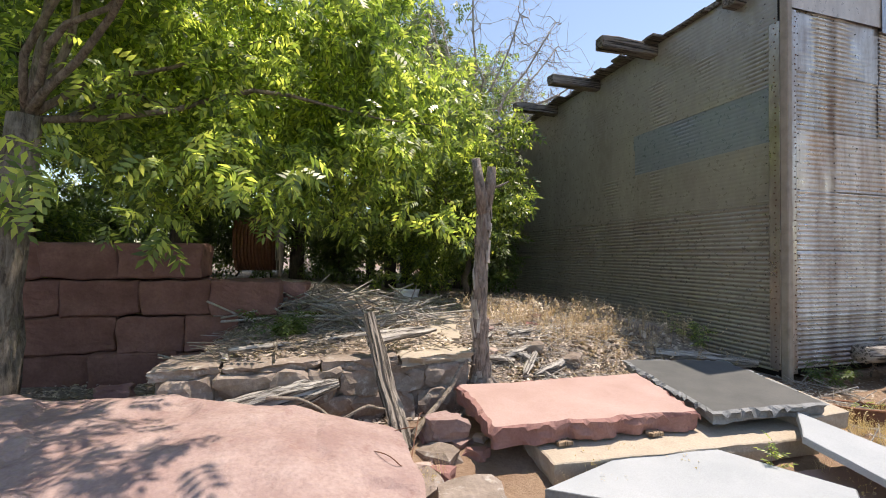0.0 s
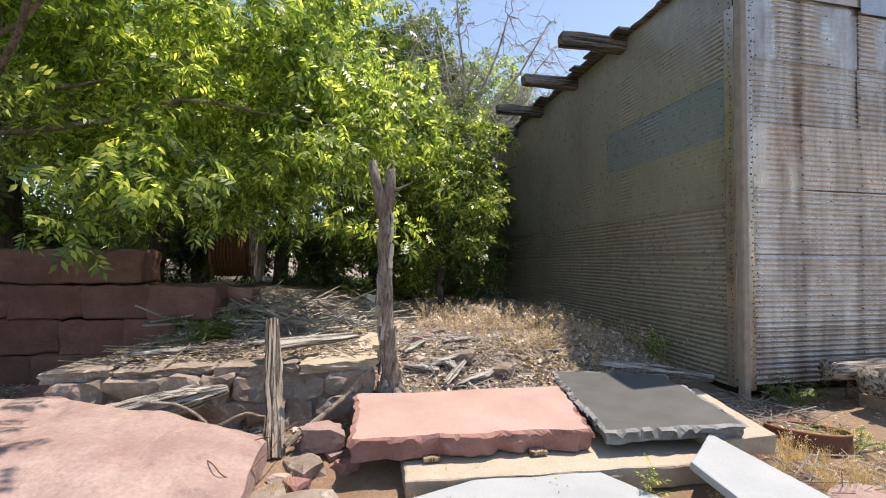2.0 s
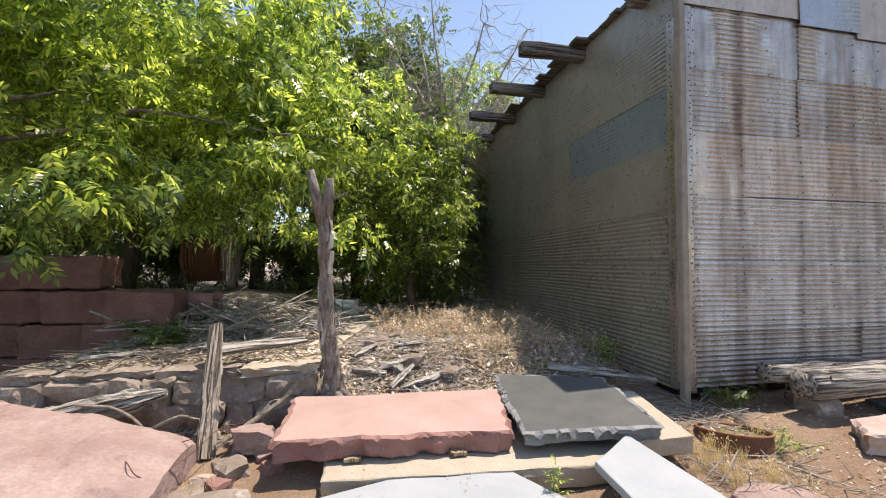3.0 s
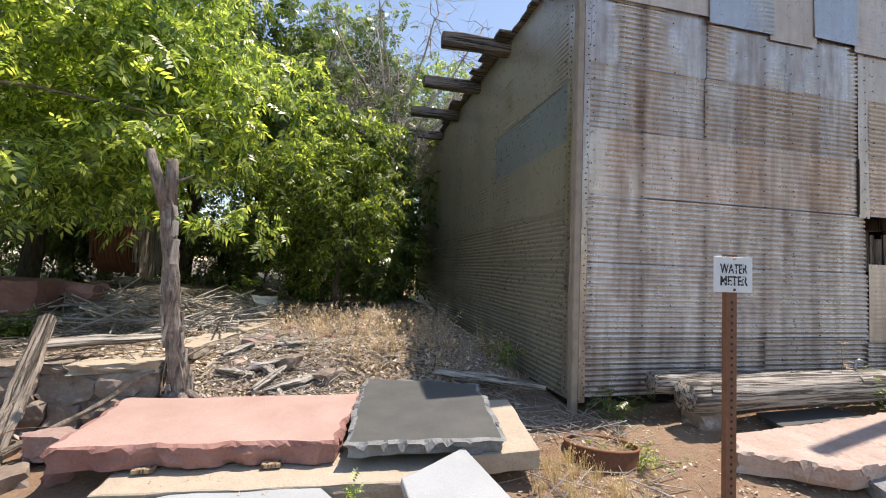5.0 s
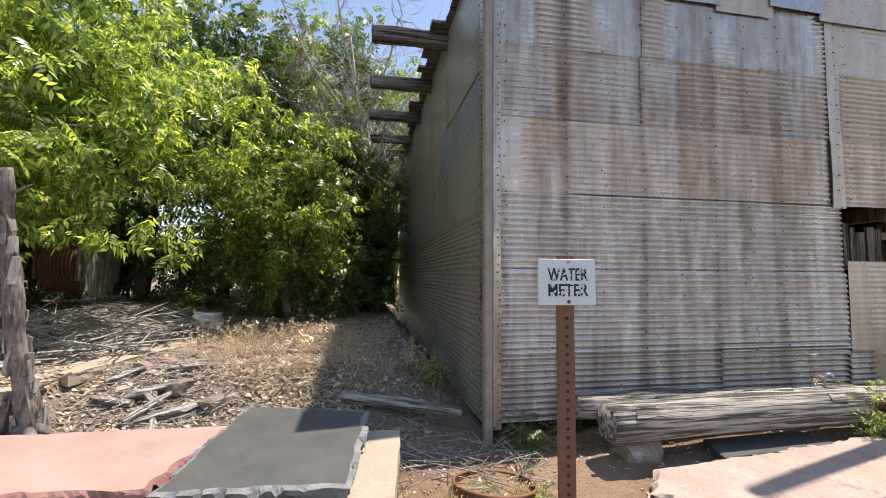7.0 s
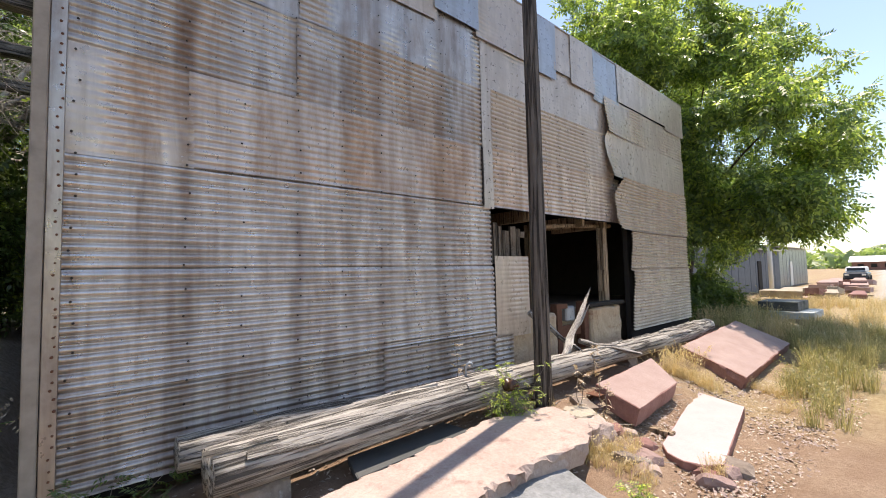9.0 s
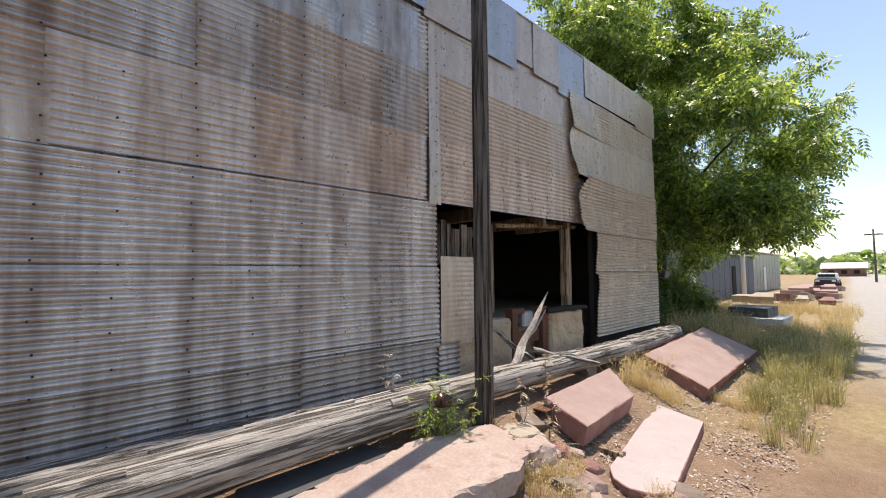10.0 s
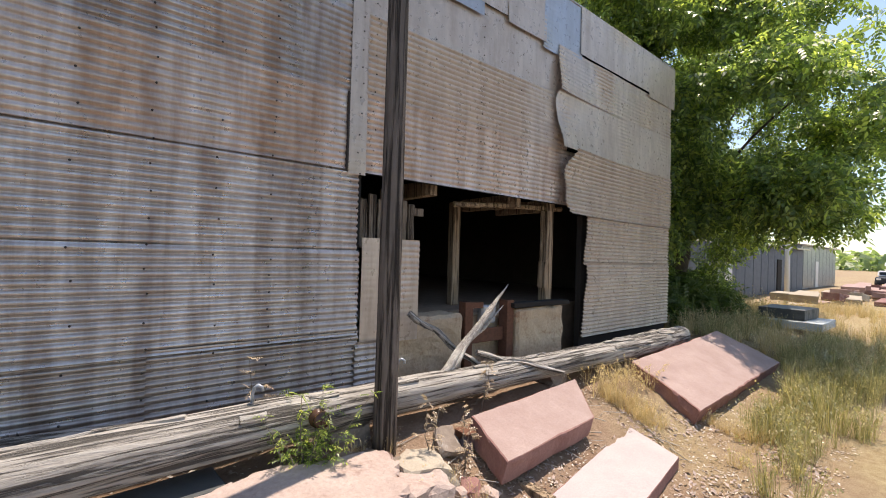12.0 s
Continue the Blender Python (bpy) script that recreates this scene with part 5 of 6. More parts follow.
def pole_piece(name, label, category, a, b, radii, material=None, rough=0.3, wobble=0.04, seed=1.0, group="", sides=16):
    """A weathered pole or branch, made along its own x axis and then laid from a to b."""
    a, b = Vector(a), Vector(b)
    L = (b - a).length
    n = max(10, int(L / 0.05))
    pts = bend((0, 0, 0), (L, 0, 0), n, wobble, seed)
    rad = [float(np.interp(k / n, np.linspace(0, 1, len(radii)), radii)) for k in range(n + 1)]
    v, f = tube_data(pts, rad, sides, rough, 10, seed, True, 0.12)
    ob = link_mesh(name, v, f, material or GREY_LOG, False)
    ob.matrix_world = Matrix.Translation(a) @ (b - a).to_track_quat("X", "Z").to_matrix().to_4x4()
    return tagged(ob, label, category, group)


def build_leaning_posts():
    pole_piece("leaning_post", "weathered grey wooden post leaning on the old wall", "post", (0.47, 3.28, -0.02), (0.3, 4.1, 0.88), (0.07, 0.062, 0.065, 0.06, 0.05), GREY_POST, rough=0.4, wobble=0.05, seed=3, sides=26)
    pole_piece("dead_branch", "grey dead branch lying on the ledge", "branch", (0.3, 3.95, 0.66), (1.05, 4.55, 0.64), (0.055, 0.045, 0.02), seed=5, group="dead branches")
    pole_piece("dead_branch", "long grey branch across the old wall top", "branch", (-0.9, 4.25, 0.58), (1.0, 4.85, 0.62), (0.03, 0.035, 0.015), seed=6, wobble=0.12, group="dead branches")
    pole_piece("driftwood", "split grey log leaning on the old wall", "log", (-1.05, 3.72, 0.14), (0.02, 3.76, 0.38), (0.04, 0.1, 0.1, 0.085, 0.03), rough=0.55, seed=8, sides=26)
    pole_piece("dead_branch", "grey branch lying against the side wall", "branch", (3.7, 4.35, 0.3), (4.8, 3.95, 0.2), (0.05, 0.06, 0.045), seed=9, group="dead branches")
    pole_piece("dead_branch", "thin crooked branch beside the dead trunk", "branch", (0.55, 3.3, 0.08), (1.5, 4.2, 0.62), (0.022, 0.02, 0.008), TWIG, wobble=0.15, seed=10, group="dead branches")
    pole_piece("dead_branch", "dark crooked branch at the foot of the wall", "branch", (-0.5, 3.55, 0.36), (0.5, 3.5, 0.2), (0.012, 0.014, 0.006), TWIG, wobble=0.3, seed=11, group="dead branches")
    for k in range(9):
        rnd = random.Random(40 + k)
        x, y = rnd.uniform(1.5, 2.6), rnd.uniform(3.95, 4.9)
        a = rnd.uniform(0, 6.28)
        L = rnd.uniform(0.25, 0.6)
        pole_piece("bark_slab", "pale curled piece of fallen bark", "bark", (x, y, land(x, y) + 0.05), (x + L * math.cos(a), y + L * math.sin(a) * 0.6, land(x + L * math.cos(a), y + L * math.sin(a) * 0.6) + 0.06), (0.03, 0.045, 0.02), rough=0.5, seed=k, group="fallen bark", sides=10)
    pole_piece("splintered_branch", "pale splintered branch leaning on the log", "branch", (9.45, 3.2, 0.4), (10.6, 3.45, 1.2), (0.03, 0.04, 0.03, 0.004), PALE_TWIG, wobble=0.1, seed=6)
    pole_piece("splintered_branch", "pale splintered branch leaning on the log", "branch", (9.5, 3.22, 0.42), (10.5, 3.42, 0.98), (0.03, 0.03, 0.02, 0.004), PALE_TWIG, wobble=0.08, seed=7)
    pole_piece("dead_branch", "grey branch across the plinth", "branch", (9.4, 3.6, 0.95), (10.15, 3.3, 0.36), (0.03, 0.03, 0.026), wobble=0.08, seed=4, group="dead branches")
    pole_piece("dead_branch", "grey branch sliding off the log", "branch", (10.0, 3.3, 0.56), (10.95, 2.95, 0.3), (0.03, 0.035, 0.02), wobble=0.08, seed=9, group="dead branches")


def build_barrels():
    z0 = 1.62
    b = thing("cable_spool", "old wooden spool wound with rusty cable", "cable spool", (-1.2, 8.9, 1.0))
    bm = bmesh.new()
    bmesh.ops.create_cone(bm, cap_ends=True, segments=30, radius1=0.46, radius2=0.46, depth=0.66, matrix=pose(-1.22, 8.9, z0, 0, 90, 0))
    part("drum", bm, RUST, b, smooth=True)
    for k in range(11):
        x = -1.52 + 0.058 * k
        pts = [(x, 8.9 + 0.475 * math.cos(a * 0.2094), z0 + 0.475 * math.sin(a * 0.2094)) for a in range(31)]
        own(tubes_mesh("cable_turn", [tube_data(pts, [0.027] * 31, 6)], RUST), b)
    for x, rad in ((-0.86, 0.62), (-1.58, 0.5)):
        y = -rad
        while y < rad - 0.02:
            w = 0.15
            h = math.sqrt(max(0.02, rad * rad - (y + w / 2) ** 2))
            part("plank", box_bm(x - 0.025, 8.9 + y, z0 - h, x + 0.025, 8.9 + min(y + w - 0.012, rad), z0 + h, 0.006, 0.01, 2), GREY_WOOD_Z if x > -1 else RUST, b)
            y += w
    bag = rock("plastic_bag", (1.4, 7.7, 0.7), (0.36, 0.25, 0.22), WHITE_PAINT, 6, "crumpled white plastic bag on the litter", "plastic bag", rough=0.7)
    r = thing("barrel_hoop", "open rusty barrel top sunk in the dirt", "barrel", (4.8, 2.96, -0.12))
    bm = bmesh.new()
    for rad in (0.285, 0.277):
        bmesh.ops.create_cone(bm, cap_ends=False, segments=36, radius1=rad, radius2=rad, depth=0.26, matrix=pose(4.8, 2.96, -0.1, -8, 4, 0))
    part("shell", bm, RUST, r, smooth=True)
    pts = [pose(4.8, 2.96, -0.1, -8, 4, 0) @ Vector((0.285 * math.cos(a / 36 * 2 * math.pi), 0.285 * math.sin(a / 36 * 2 * math.pi), 0.13)) for a in range(37)]
    tubes_mesh("rim", [tube_data(pts, [0.011] * 37, 8)], POST_RUST, r)


def build_wire():
    """A springy loop of old fence wire lying on the boulder's end."""
    pts = []
    for k in range(41):
        a = k / 40 * 5.2 + 0.6
        pts.append((0.3 + 0.17 * math.cos(a) + 0.05 * math.sin(2 * a), 2.88 + 0.26 * math.sin(a), 0.2 + 0.05 * math.sin(1.7 * a + 1)))
    pts += [(0.5 + 0.05 * k, 3.05 + 0.14 * k, 0.17 + 0.06 * math.sin(k)) for k in range(5)]
    tagged(tubes_mesh("wire", [tube_data(pts, [0.0035] * len(pts), 5)], RUST), "loop of thin rusty wire on the pink boulder", "wire")


build_wire()
build_snag()
build_leaning_posts()
build_barrels()


# ---- beyond the tin building ----
def shed(name, label, x0, y0, x1, y1, z0, h, material, roof_mat):
    t = thing(name, label, "shed", ((x0 + x1) / 2, y0, z0))
    part("wall", box_bm(x0, y0, z0, x1, y1, z0 + h, 0.01), material, t)
    bm = box_bm(x0 - 0.3, y0 - 0.35, z0 + h + 0.003, x1 + 0.3, y1 + 0.2, z0 + h + 0.09, 0.01)
    for v in bm.verts:
        v.co.z += 0.12 * (v.co.y - y0)
    part("roof", bm, roof_mat, t)
    return t


def build_far_right():
    # Solid box; its dark colour stands for the shade of a recess.
    t = shed("lean_to", "lean-to as a solid box in shade-dark colour, with a pole rail", 15.4, 6.0, 18.2, 9.0, -0.1, 2.7, ROOM_DARK, TIN_SHADED)
    tubes_mesh("rail", [tube_data([(15.25, 5.6, 1.25), (17.0, 5.62, 1.2), (18.3, 5.6, 1.22)], [0.04, 0.04, 0.035], 8)], PALE_POST, t)
    for x in (16.9, 18.2):
        tubes_mesh("post", [tube_data([(x, 5.62, -0.1), (x, 5.62, 2.5)], [0.06, 0.05], 8)], DARK_POLE, t)
    x = 20.5
    for k, (w, h, m) in enumerate(((5.5, 2.6, SHED_BLUE), (8.0, 3.0, SHED_BLUE), (10.0, 2.8, SHED_BLUE), (12.0, 3.2, TIN_SHADED_BLUE))):
        t = shed("tin_shed", "blue-grey metal shed wall beyond the tree", x, 7.2 + 0.25 * k, x + w, 11.5, -0.25, h, m, TIN)
        for j in range(int(w / 1.3)):
            xx = x + 0.5 + j * 1.3
            part("panel", box_bm(xx, 7.17 + 0.25 * k, -0.1, xx + 1.22, 7.196 + 0.25 * k, h - 0.4, 0.01), m, t)
        part("door", box_bm(x + w * 0.35, 7.12 + 0.25 * k, -0.2, x + w * 0.35 + 0.9, 7.165 + 0.25 * k, 1.8, 0.01), WHITE_PAINT if k % 2 else BLACK_WOOD, t)
        x += w + 0.8
    for x, y in ((22.5, 5.4), (30.0, 5.2)):
        v, f = tube_data([(x, y, -0.4), (x, y, 3.5)], [0.1, 0.09], 10)
        tagged(link_mesh("white_post", v, f, WHITE_PAINT, True), "white-painted round post near the sheds", "post", "white posts")
    # stacked slabs
    z = land(20.5, 3.0) - 0.3
    slab("stone_slab", [(19.9, 2.5, 0.0), (21.4, 2.5, 0.0), (21.4, 3.7, 0.0), (19.9, 3.7, 0.0)], 0.3, CONCRETE, 0.02, "grey stone block at the bottom of a stack", group="far stack", seed=41)
    slab("stone_slab", [(19.8, 2.35, 0.19), (21.3, 2.35, 0.19), (21.3, 3.75, 0.19), (19.8, 3.75, 0.19)], 0.18, PALE_BLOCK, 0.01, "pale blue-grey slab in a stack", group="far stack", seed=42)
    slab("stone_slab", [(20.0, 2.7, 0.45), (21.2, 2.65, 0.45), (21.2, 3.6, 0.45), (20.0, 3.6, 0.45)], 0.25, DARK_SLATE, 0.015, "dark slate block on top of a stack", group="far stack", seed=43)
    rnd = random.Random(17)
    for i in range(22):
        x, y = rnd.uniform(26, 44), rnd.uniform(2.2, 4.6)
        zz = -0.05 + 0.25 * rnd.randint(0, 2)
        w, d = rnd.uniform(0.7, 1.5), rnd.uniform(0.5, 0.9)
        tl = rnd.uniform(-0.15, 0.15)
        slab("stone_slab", [(x, y, zz), (x + w, y + tl, zz + tl), (x + w, y + d, zz + tl), (x, y + d + tl, zz)], 0.28, rnd.choice((PINK_STONE, RED_STONE, BUFF_STONE)), 0.03, "rough red sandstone slab in a far pile", group="far slab pile", seed=100 + i, step=0.25)
    # white rubbish under the tree
    for i in range(5):
        rock("white_rubble", (19.6 + 0.5 * i, 6.1 + 0.2 * (i % 2), -0.02), (0.5, 0.3, 0.25), WHITE_PAINT, i, "pale rubble under the tree", "rubble", "pale rubble", sub=2)


def build_pickup():
    x, y, z = 64.0, 4.9, -0.3
    car = thing("parked_car", "small dark parked car with glass windows", "car", (x, y, z))
    DARKP = plain("dark_car_paint", (0.03, 0.04, 0.06), 0.25, 0.2, 0.1)
    GLASSY = plain("car_glass", (0.05, 0.06, 0.07), 0.08, 0.0, 0.05)
    TYRE = plain("tyre", (0.02, 0.02, 0.02), 0.9)
    part("body", box_bm(x - 2.1, y - 0.85, z + 0.3, x + 2.1, y + 0.85, z + 0.95, 0.12), DARKP, car)
    bm = box_bm(x - 1.2, y - 0.78, z + 0.95, x + 1.0, y + 0.78, z + 1.5, 0.1)
    for v in bm.verts:
        if v.co.z > z + 1.2:
            v.co.x = x + (v.co.x - x) * 0.8
    part("cabin", bm, WHITE_PAINT, car)
    part("windscreen", box_bm(x - 1.16, y - 0.65, z + 1.0, x - 1.05, y + 0.65, z + 1.38, 0.01), GLASSY, car)
    for dx in (-1.3, 1.3):
        for dy in (-0.82, 0.82):
            bm = bmesh.new()
            bmesh.ops.create_cone(bm, cap_ends=True, segments=20, radius1=0.32, radius2=0.32, depth=0.2, matrix=pose(x + dx, y + dy, z + 0.32, 90))
            part("wheel", bm, TYRE, car)
    for dy in (-0.6, 0.6):
        part("headlight", box_bm(x - 2.13, y + dy - 0.15, z + 0.65, x - 2.08, y + dy + 0.15, z + 0.8, 0.01), WHITE_PAINT, car)


def build_distance():
    b = thing("long_building", "low brick building with a white metal roof, far off", "building", (173, 9.7, -0.4))
    BRICK_FAR = make_stone("far_brick", (0.2, 0.1, 0.08), (0.26, 0.14, 0.11), 1)
    part("wall", box_bm(168, 5.4, -0.4, 178, 14.0, 2.0, 0.02), BRICK_FAR, b)
    bm = box_bm(167.5, 4.8, 2.003, 178.5, 14.6, 2.2, 0.02)
    for v in bm.verts:
        if v.co.z > 2.1:
            v.co.z += 1.5
            v.co.x = 173 + (v.co.x - 173) * 0.15
    part("roof", bm, WHITE_PAINT, b)
    for j in range(3):
        part("window", box_bm(167.95, 6.4 + 2.6 * j, 0.5, 168.02, 7.6 + 2.6 * j, 1.5, 0.01), BLACK_WOOD, b)
    t = thing("utility_pole", "distant wooden utility pole with a crossarm", "utility pole", (95, 2.0, -0.4))
    tubes_mesh("pole", [tube_data([(95, 2.0, -0.6), (95, 2.0, 7.5)], [0.16, 0.12], 8)], DARK_POLE, t)
    part("crossarm", box_bm(94.92, 1.0, 6.6, 95.08, 3.0, 6.8, 0.01), DARK_POLE, t)
    # wooded rise on the skyline
    rnd = np.random.RandomState(6)
    pts = []
    for k in range(2600):
        y = rnd.uniform(-160, 190)
        x = 240 + rnd.uniform(0, 60)
        top = 8 + 6 * noise.noise(Vector((y * 0.018, 2, 0))) + 3 * noise.noise(Vector((y * 0.07, 5, 0)))
        pts.append((x, y, rnd.uniform(-1, max(top, 1))))
    pts = np.array(pts)
    n = len(pts)
    big = leaf_template(3, 3.0, 2.0, 0.9, 9)
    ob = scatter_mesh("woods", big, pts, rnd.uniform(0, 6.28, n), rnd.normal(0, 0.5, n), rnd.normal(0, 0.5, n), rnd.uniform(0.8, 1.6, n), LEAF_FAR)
    tagged(ob, "distant low wooded hills on the skyline", "woods", kind="stuff")
    # unseen trees added across the way, behind the walk
    for i, (x, y) in enumerate(((-12, -14), (3, -17), (16, -15), (30, -18))):
        cl = clump_cloud((x, y, 4.5), (4, 3, 3.2), 70, (0.6, 1.0), 200 + i, 0.2)
        tree("tree", "unseen tree added across the way", (x, y, -0.3), (x, y, 2.6), 0.2, cl, 30, SPRAY, LEAF_MID, DARK_BARK, 200 + i, 0.06, droop=0.3, shell=0.1, scale=(1.2, 1.8))


build_far_right()
build_pickup()
build_distance()


# ---- weeds, grass, litter ----
def blade_template(count, height, spread, width, seed, seedhead=0.0):
    """A tuft: bent blades of two quads each, now and then with a seed head."""
    rnd = random.Random(seed)
    v, q = [], []
    for i in range(count):
        a = rnd.uniform(0, 6.28)
        r = rnd.uniform(0, spread * 0.35)
        h = height * rnd.uniform(0.5, 1.0)
        lean = rnd.uniform(0.1, 0.75) * spread
        b = Vector((math.cos(a) * r, math.sin(a) * r, 0))
        d = Vector((math.cos(a), math.sin(a), 0))
        s = Vector((-d.y, d.x, 0)) * width
        m = b + d * lean * 0.35 + Vector((0, 0, h * 0.62))
        e = b + d * lean + Vector((0, 0, h))
        o = len(v)
        v += [b - s, b + s, m + s * 0.8, m - s * 0.8, e + s * 0.15, e - s * 0.15]
        q += [(o, o + 1, o + 2, o + 3), (o + 3, o + 2, o + 4, o + 5)]
        if rnd.random() < seedhead:
            for k in range(4):
                c = m.lerp(e, rnd.uniform(0.3, 1.0)) + Vector((rnd.gauss(0, 0.012), rnd.gauss(0, 0.012), rnd.gauss(0, 0.012)))
                w = rnd.uniform(0.005, 0.012)
                o = len(v)
                v += [c + Vector((-w, 0, 0)), c + Vector((0, w, w)), c + Vector((w, 0, 0)), c + Vector((0, -w, -w))]
                q.append((o, o + 1, o + 2, o + 3))
    return np.array([tuple(x) for x in v]), np.array(q)


def sow(name, template, count, area, material, seed, scale, label, category, keep=None, tilt=0.1, lift=0.0):
    r = np.random.RandomState(seed)
    x0, y0, x1, y1 = area
    pts = []
    while len(pts) < count:
        x, y = r.uniform(x0, x1), r.uniform(y0, y1)
        if keep is not None and not keep(x, y, r.uniform()):
            continue
        pts.append((x, y, land(x, y) + lift - 0.01))
    pts = np.array(pts)
    n = len(pts)
    ob = scatter_mesh(name, template, pts, r.uniform(0, 6.28, n), r.normal(0, tilt, n), r.normal(0, tilt, n), r.uniform(*scale, n), material)
    return tagged(ob, label, category, kind="stuff")


def patchy(scale, limit):
    return lambda x, y, u: noise.noise(Vector((x * scale, y * scale, 4.2))) + 0.35 * u > limit


TUFT = blade_template(26, 0.34, 0.2, 0.0028, 1, 0.25)
TUFT_TALL = blade_template(30, 0.6, 0.28, 0.003, 2, 0.4)
STALKS = blade_template(12, 0.38, 0.4, 0.0022, 3, 0.95)
CHIP = (np.array(((-0.5, -0.16, 0.0), (0.1, -0.22, 0.1), (0.5, 0.1, 0.0), (-0.1, 0.2, 0.06))), np.array(((0, 1, 2, 3),)))
STICK = (np.array(((-0.5, -0.012, 0), (0.5, -0.008, 0.02), (0.5, 0.008, 0.02), (-0.5, 0.012, 0), (-0.5, 0, 0.022), (0.5, 0, 0.036))), np.array(((0, 1, 5, 4), (4, 5, 2, 3), (3, 2, 1, 0))))

sow("grass", TUFT, 300, (11.2, 0.9, 19.0, 2.3), GRASS_GREEN, 1, (0.6, 1.2), "yellow-green dry grass tufts on the verge", "grass", lambda x, y, u: (x > 12 or y < 1.5) and not (12 < x < 15.9 and y > 1.85) and patchy(1.7, 0.25)(x, y, u))
sow("grass", TUFT_TALL, 150, (12.8, 1.0, 19.5, 2.4), GRASS_GREEN, 2, (0.6, 1.1), "tall yellowing grass at the verge", "grass", lambda x, y, u: not (12 < x < 15.9 and y > 1.8) and patchy(1.5, 0.2)(x, y, u))
sow("grass", TUFT_TALL, 500, (16.0, 1.2, 30.0, 5.0), GRASS_DRY, 3, (0.5, 1.1), "tall straw-coloured grass beyond the slabs", "grass", patchy(0.5, 0.0))
sow("grass", TUFT, 420, (16.0, 3.0, 22.0, 6.5), GRASS_GREEN, 4, (0.7, 1.2), "grass in the shade of the tree", "grass")
sow("grass", TUFT, 260, (8.4, 1.5, 12.5, 3.1), GRASS_DRY, 5, (0.25, 0.6), "sparse straw among the rubble", "grass", lambda x, y, u: not (9.2 < x < 11.5 and 1.5 < y < 3.1) and patchy(1.2, 0.2)(x, y, u))
sow("grass", TUFT, 160, (0.4, 1.9, 5.0, 2.9), GRASS_DRY, 6, (0.25, 0.6), "sparse straw among the slabs", "grass", patchy(1.2, 0.15))
sow("dry_weeds", STALKS, 130, (1.9, 4.6, 4.3, 6.6), WEED_DRY, 7, (0.45, 1.05), "brittle tan dry weeds with seed heads", "weeds", patchy(0.7, -0.05))
sow("dry_weeds", STALKS, 60, (2.9, 3.9, 4.7, 5.2), WEED_DRY, 8, (0.4, 0.95), "brittle brown weeds by the side wall", "weeds")
sow("dry_weeds", STALKS, 34, (11.4, 2.7, 12.4, 3.05), GRASS_DRY, 9, (0.5, 1.0), "straw weeds beside the sloping slab", "weeds")


def litter_spot(x, y, u):
    if x < -1.25 and y < 5.4:
        return u < 0.6
    return x < 4.5 and y > 3.75 and u < max(0.12, 1 - (y - 4) * 0.16)


sow("leaf_litter", CHIP, 15000, (-2.9, 3.4, 4.6, 9.0), LITTER, 10, (0.03, 0.085), "pale grey dead leaves and bark chips", "leaf litter", litter_spot, 0.35, 0.02)
sow("leaf_litter", CHIP, 2200, (3.9, 2.2, 9.5, 3.7), LITTER, 11, (0.02, 0.05), "scattered dead leaves by the tin wall", "leaf litter", None, 0.35, 0.015)
sow("leaf_litter", CHIP, 7000, (8.4, 0.9, 14.0, 3.1), LITTER, 12, (0.015, 0.045), "stone chips and straw on the bank", "leaf litter", None, 0.3, 0.012)
sow("twigs", STICK, 1500, (-2.4, 3.9, 3.8, 9.0), PALE_TWIG, 13, (0.08, 0.5), "fallen grey twigs over the yard", "twigs", lambda x, y, u: (x > -1.2 or y > 5.6) and not (x < 1.4 and y < 4.5), 0.12, 0.035)
sow("leaf_litter", CHIP, 1500, (-1.3, 3.95, 1.2, 4.8), LITTER, 17, (0.03, 0.08), "dead leaves lying on the old wall top", "leaf litter", None, 0.3, 0.075)
sow("twigs", STICK, 160, (-1.3, 3.95, 1.2, 4.8), TWIG, 18, (0.15, 0.6), "fallen twigs on the old wall top", "twigs", None, 0.1, 0.09)
# paler twigs on this pile: dappled sunlight is put into their colour
sow("twigs", STICK, 240, (-1.6, 5.2, 1.4, 7.6), PALE_TWIG, 14, (0.3, 1.2), "pile of fallen branches, coloured pale for dappled sun", "twigs", None, 0.25, 0.12)
sow("twigs", STICK, 110, (3.9, 2.3, 5.0, 4.2), PALE_TWIG, 15, (0.1, 0.45), "dry twigs at the corner of the wall", "twigs", None, 0.2, 0.04)
sow("twigs", STICK, 90, (8.6, 1.8, 11.5, 3.1), PALE_TWIG, 16, (0.12, 0.4), "splintered sticks on the bank", "twigs", None, 0.12, 0.02)

sow("twigs", STICK, 420, (1.4, 3.75, 3.6, 5.4), PALE_TWIG, 19, (0.1, 0.45), "pale peeled bark strips and sticks", "twigs", None, 0.16, 0.045)
sow("leaf_litter", CHIP, 5000, (1.3, 3.7, 3.9, 5.6), LITTER, 20, (0.03, 0.1), "pale curled bark litter by the dead trunk", "leaf litter", None, 0.45, 0.03)
sow("twigs", STICK, 130, (4.1, 2.2, 5.3, 3.7), PALE_TWIG, 21, (0.12, 0.5), "tangle of dry twigs round the corner post", "twigs", lambda x, y, u: (x - 4.68) ** 2 + (y - 2.87) ** 2 > 0.16, 0.3, 0.05)
sow("leaf_litter", CHIP, 1400, (8.6, 1.0, 12.6, 2.6), CREAM_ROCK, 22, (0.025, 0.065), "broken stone chips and dry clods", "leaf litter", patchy(1.4, 0.1), 0.4, 0.015)


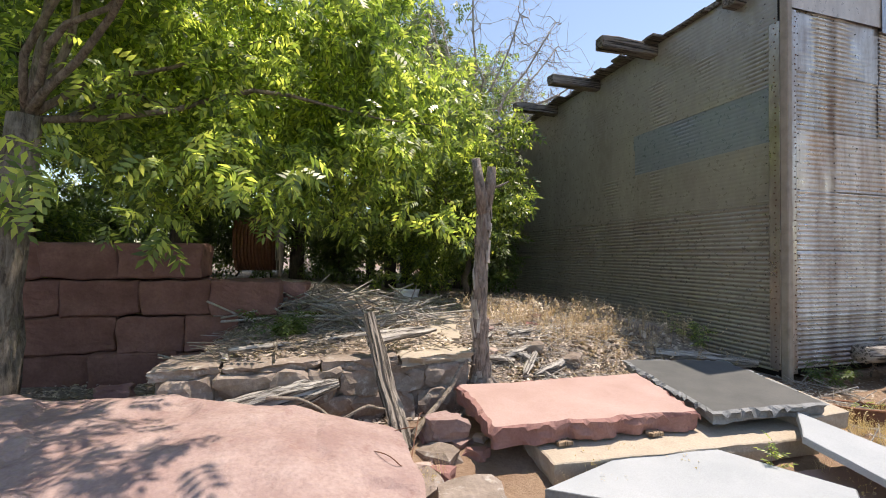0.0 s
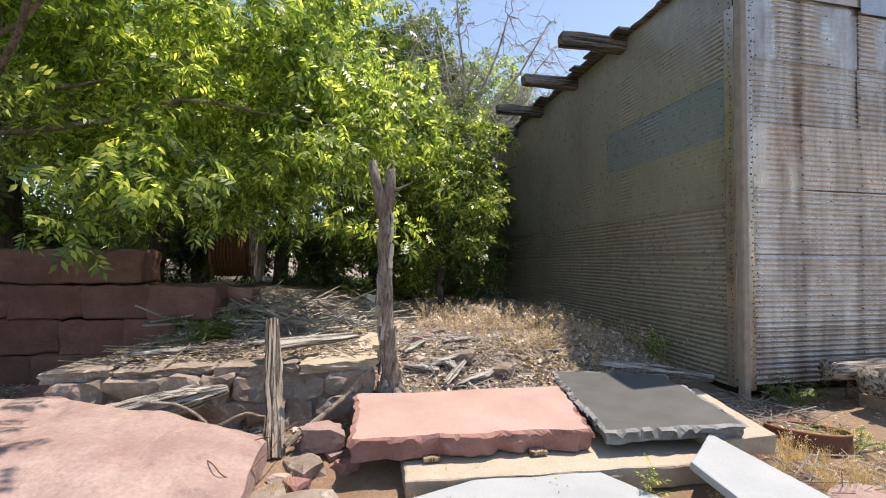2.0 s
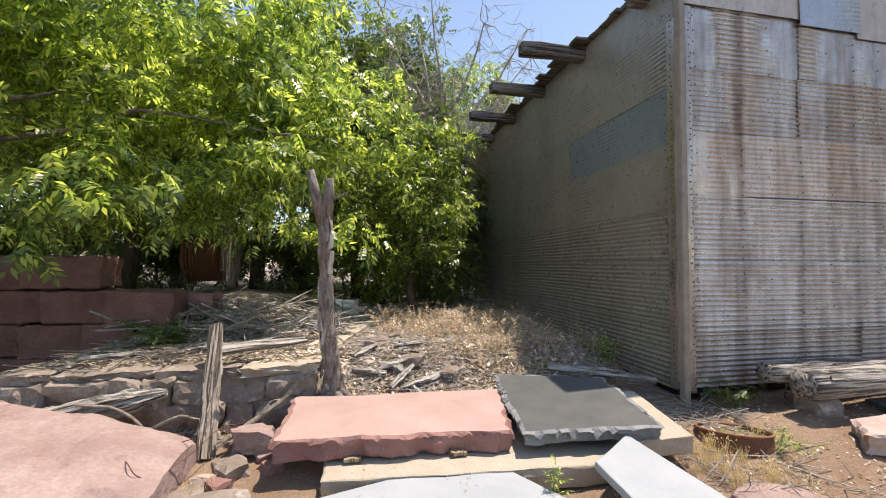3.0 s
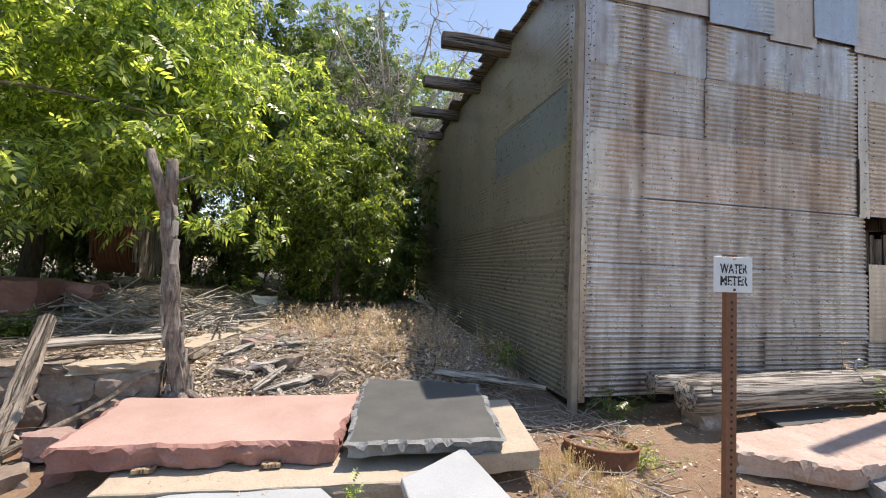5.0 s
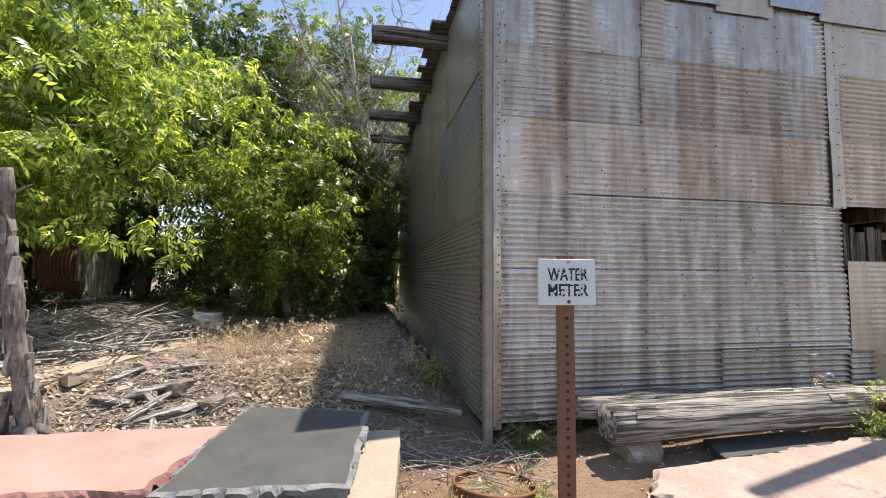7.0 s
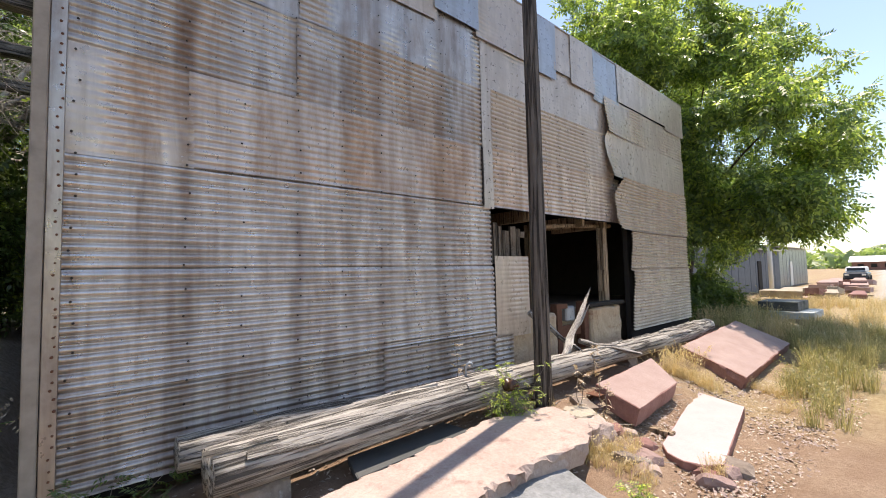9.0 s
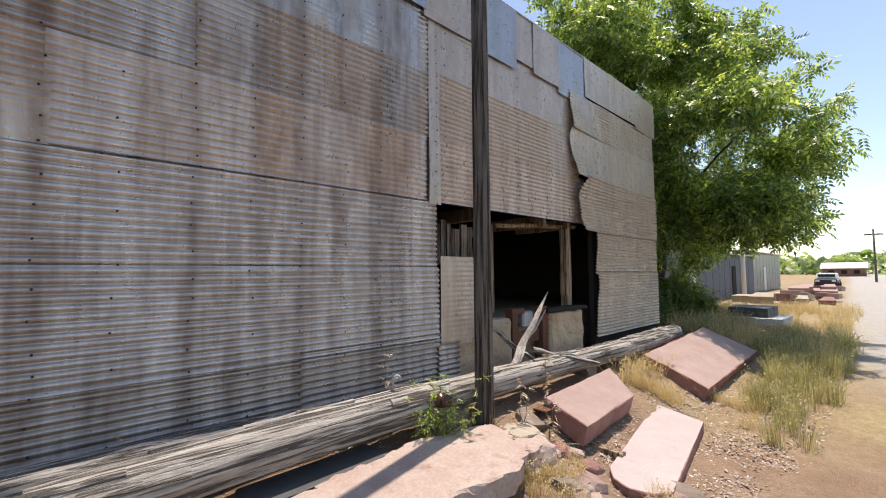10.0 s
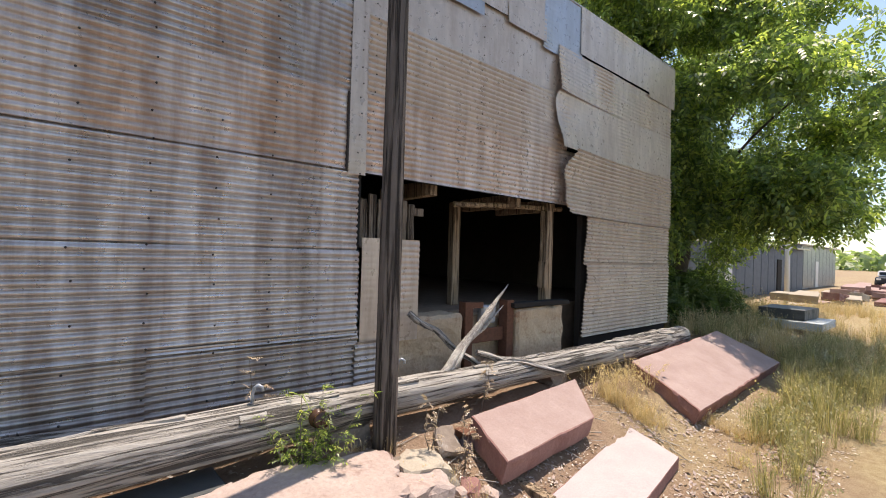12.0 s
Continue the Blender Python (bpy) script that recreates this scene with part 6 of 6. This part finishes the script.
def weed(name, label, at, h, n, leaf, seed, template=SPRAY_FINE, size=(0.25, 0.45), spread=0.4):
    t = thing(name, label, "weed", at)
    rnd = random.Random(seed)
    stems, pts = [], []
    for i in range(n):
        e = Vector(at) + Vector((rnd.gauss(0, spread * 0.5), rnd.gauss(0, spread * 0.4), h * rnd.uniform(0.55, 1.0)))
        line = bend(at, e, 6, 0.06, seed + i)
        stems.append(tube_data(line, [0.006 - 0.0008 * k for k in range(7)], 5))
        for k in range(2, 7):
            for j in range(3):
                pts.append(line[k] + Vector((rnd.gauss(0, 0.015), rnd.gauss(0, 0.015), rnd.gauss(0, 0.015))))
    tubes_mesh("stems", stems, TWIG, t)
    p = np.array([tuple(q) for q in pts])
    r = np.random.RandomState(seed)
    m = len(p)
    scatter_mesh("leaves", template, p, r.uniform(0, 6.28, m), r.normal(-0.1, 0.4, m), r.normal(0, 0.4, m), r.uniform(*size, m), leaf, t)
    return t


weed("green_weed", "bushy bright green weed beside the log", (8.15, 2.98, -0.05), 0.62, 20, LEAF_LIGHT, 1, spread=0.36, size=(0.14, 0.28))
weed("green_weed", "small green weed under the tin wall", (5.3, 3.5, 0.0), 0.36, 6, LEAF_DARK, 2, spread=0.3)
weed("green_weed", "green weed against the side wall", (4.55, 4.7, 0.1), 0.55, 9, LEAF_MID, 3, spread=0.3)
weed("green_weed", "yellow-green creeping weed by the barrel", (4.98, 2.75, -0.1), 0.22, 8, LEAF_LIGHT, 4, spread=0.5, size=(0.12, 0.22))
weed("green_weed", "small upright weed between the slabs", (2.83, 2.34, -0.1), 0.32, 1, LEAF_LIGHT, 5, spread=0.08, size=(0.2, 0.35))
weed("green_weed", "grey-green weed on the stone ledge", (-0.5, 4.85, 0.5), 0.35, 8, LEAF_DARK, 6, spread=0.35, size=(0.4, 0.6))
weed("green_weed", "small weed by the grey slab", (8.2, 1.75, -0.27), 0.2, 5, LEAF_LIGHT, 7, spread=0.15, size=(0.15, 0.3))
for k, (x, y, h) in enumerate(((9.0, 2.72, 0.5), (9.25, 2.6, 0.55), (8.0, 3.35, 0.85), (6.05, 3.55, 0.45), (9.9, 3.1, 0.75))):
    weed("dry_stalk", "tall dry weed stalk with withered leaves", (x, y, land(x, y)), h, 2, WEED_DRY, 20 + k, spread=0.1, size=(0.12, 0.25))


def build_dry_bush():
    r = np.random.RandomState(44)
    t = thing("dry_bush", "straw-yellow dried bush behind the slab stack", "bush", (21.8, 4.4, -0.1))
    p = np.array([(21.8 + r.normal(0, 0.3), 4.4 + r.normal(0, 0.35), -0.12) for _ in range(16)])
    n = len(p)
    scatter_mesh("stalks", TUFT_TALL, p, r.uniform(0, 6.28, n), r.normal(0, 0.15, n), r.normal(0, 0.15, n), r.uniform(1.1, 1.9, n), GRASS_DRY, t, True)


build_dry_bush()


def build_rubble():
    rnd = random.Random(12)
    mats = (CREAM_ROCK, RED_STONE, PINK_ROCK, OLD_STONE)
    protos = [rock("rubble_stone", (0, 0, 0), (0.14 + 0.05 * i, 0.1 + 0.03 * i, 0.07 + 0.02 * i), mats[i % 4], i * 3.3, "broken reddish stone lying on the dirt", "rubble", "rubble stones", sub=2) for i in range(4)]
    places = []
    for i in range(44):
        places.append((rnd.uniform(8.7, 9.5), rnd.uniform(1.5, 2.9)) if i < 24 else (rnd.uniform(0.4, 1.1), rnd.uniform(2.5, 3.7)) if i < 34 else (rnd.uniform(1.6, 4.4), rnd.uniform(4.0, 6.0)))
    for i, (x, y) in enumerate(places):
        m = pose(x, y, land(x, y) + 0.01, rnd.uniform(-15, 15), rnd.uniform(-15, 15), rnd.uniform(0, 360))
        if i < 4:
            protos[i].matrix_world = m
        else:
            copy_thing(protos[i % 4], m)
    rock("rock", (8.87, 2.63, -0.02), (0.36, 0.3, 0.24), BUFF_STONE, 14, "square broken buff stone at the pole's foot", "rock")
    rock("clod", (8.5, 2.8, -0.02), (0.4, 0.34, 0.2), SOIL, 15, "crumbly clod of dry earth by the pole", "clod", rough=0.5)
    angle = thing("angle_iron", "short rusty red angle iron under a stone block", "angle iron", (9.5, 2.78, -0.1))
    part("flange", box_bm(9.36, 2.84, -0.1, 9.72, 2.855, 0.1, 0.002), RUST, angle)
    part("flange", box_bm(9.36, 2.7, 0.102, 9.72, 2.855, 0.115, 0.002), RUST, angle)
    rock("rock", (0.75, 2.55, -0.05), (0.45, 0.3, 0.18), OLD_STONE, 3, "flat dark stone beside the pink boulder", "rock")
    rock("rock", (0.8, 3.35, 0.1), (0.3, 0.24, 0.18), PINK_ROCK, 5, "reddish stone at the foot of the old wall", "rock")
    rock("rock", (-2.0, 4.95, 0.08), (0.3, 0.2, 0.16), RED_STONE, 8, "reddish stone lying in the shade", "rock")
    rock("rock", (4.0, 5.0, 0.42), (0.5, 0.4, 0.3), OLD_STONE, 9, "dark rock by the side wall", "rock")
    rock("rock", (-0.55, 6.1, 0.95), (0.5, 0.3, 0.25), RED_STONE, 10, "red stone on top of the brush pile", "rock")


build_rubble()
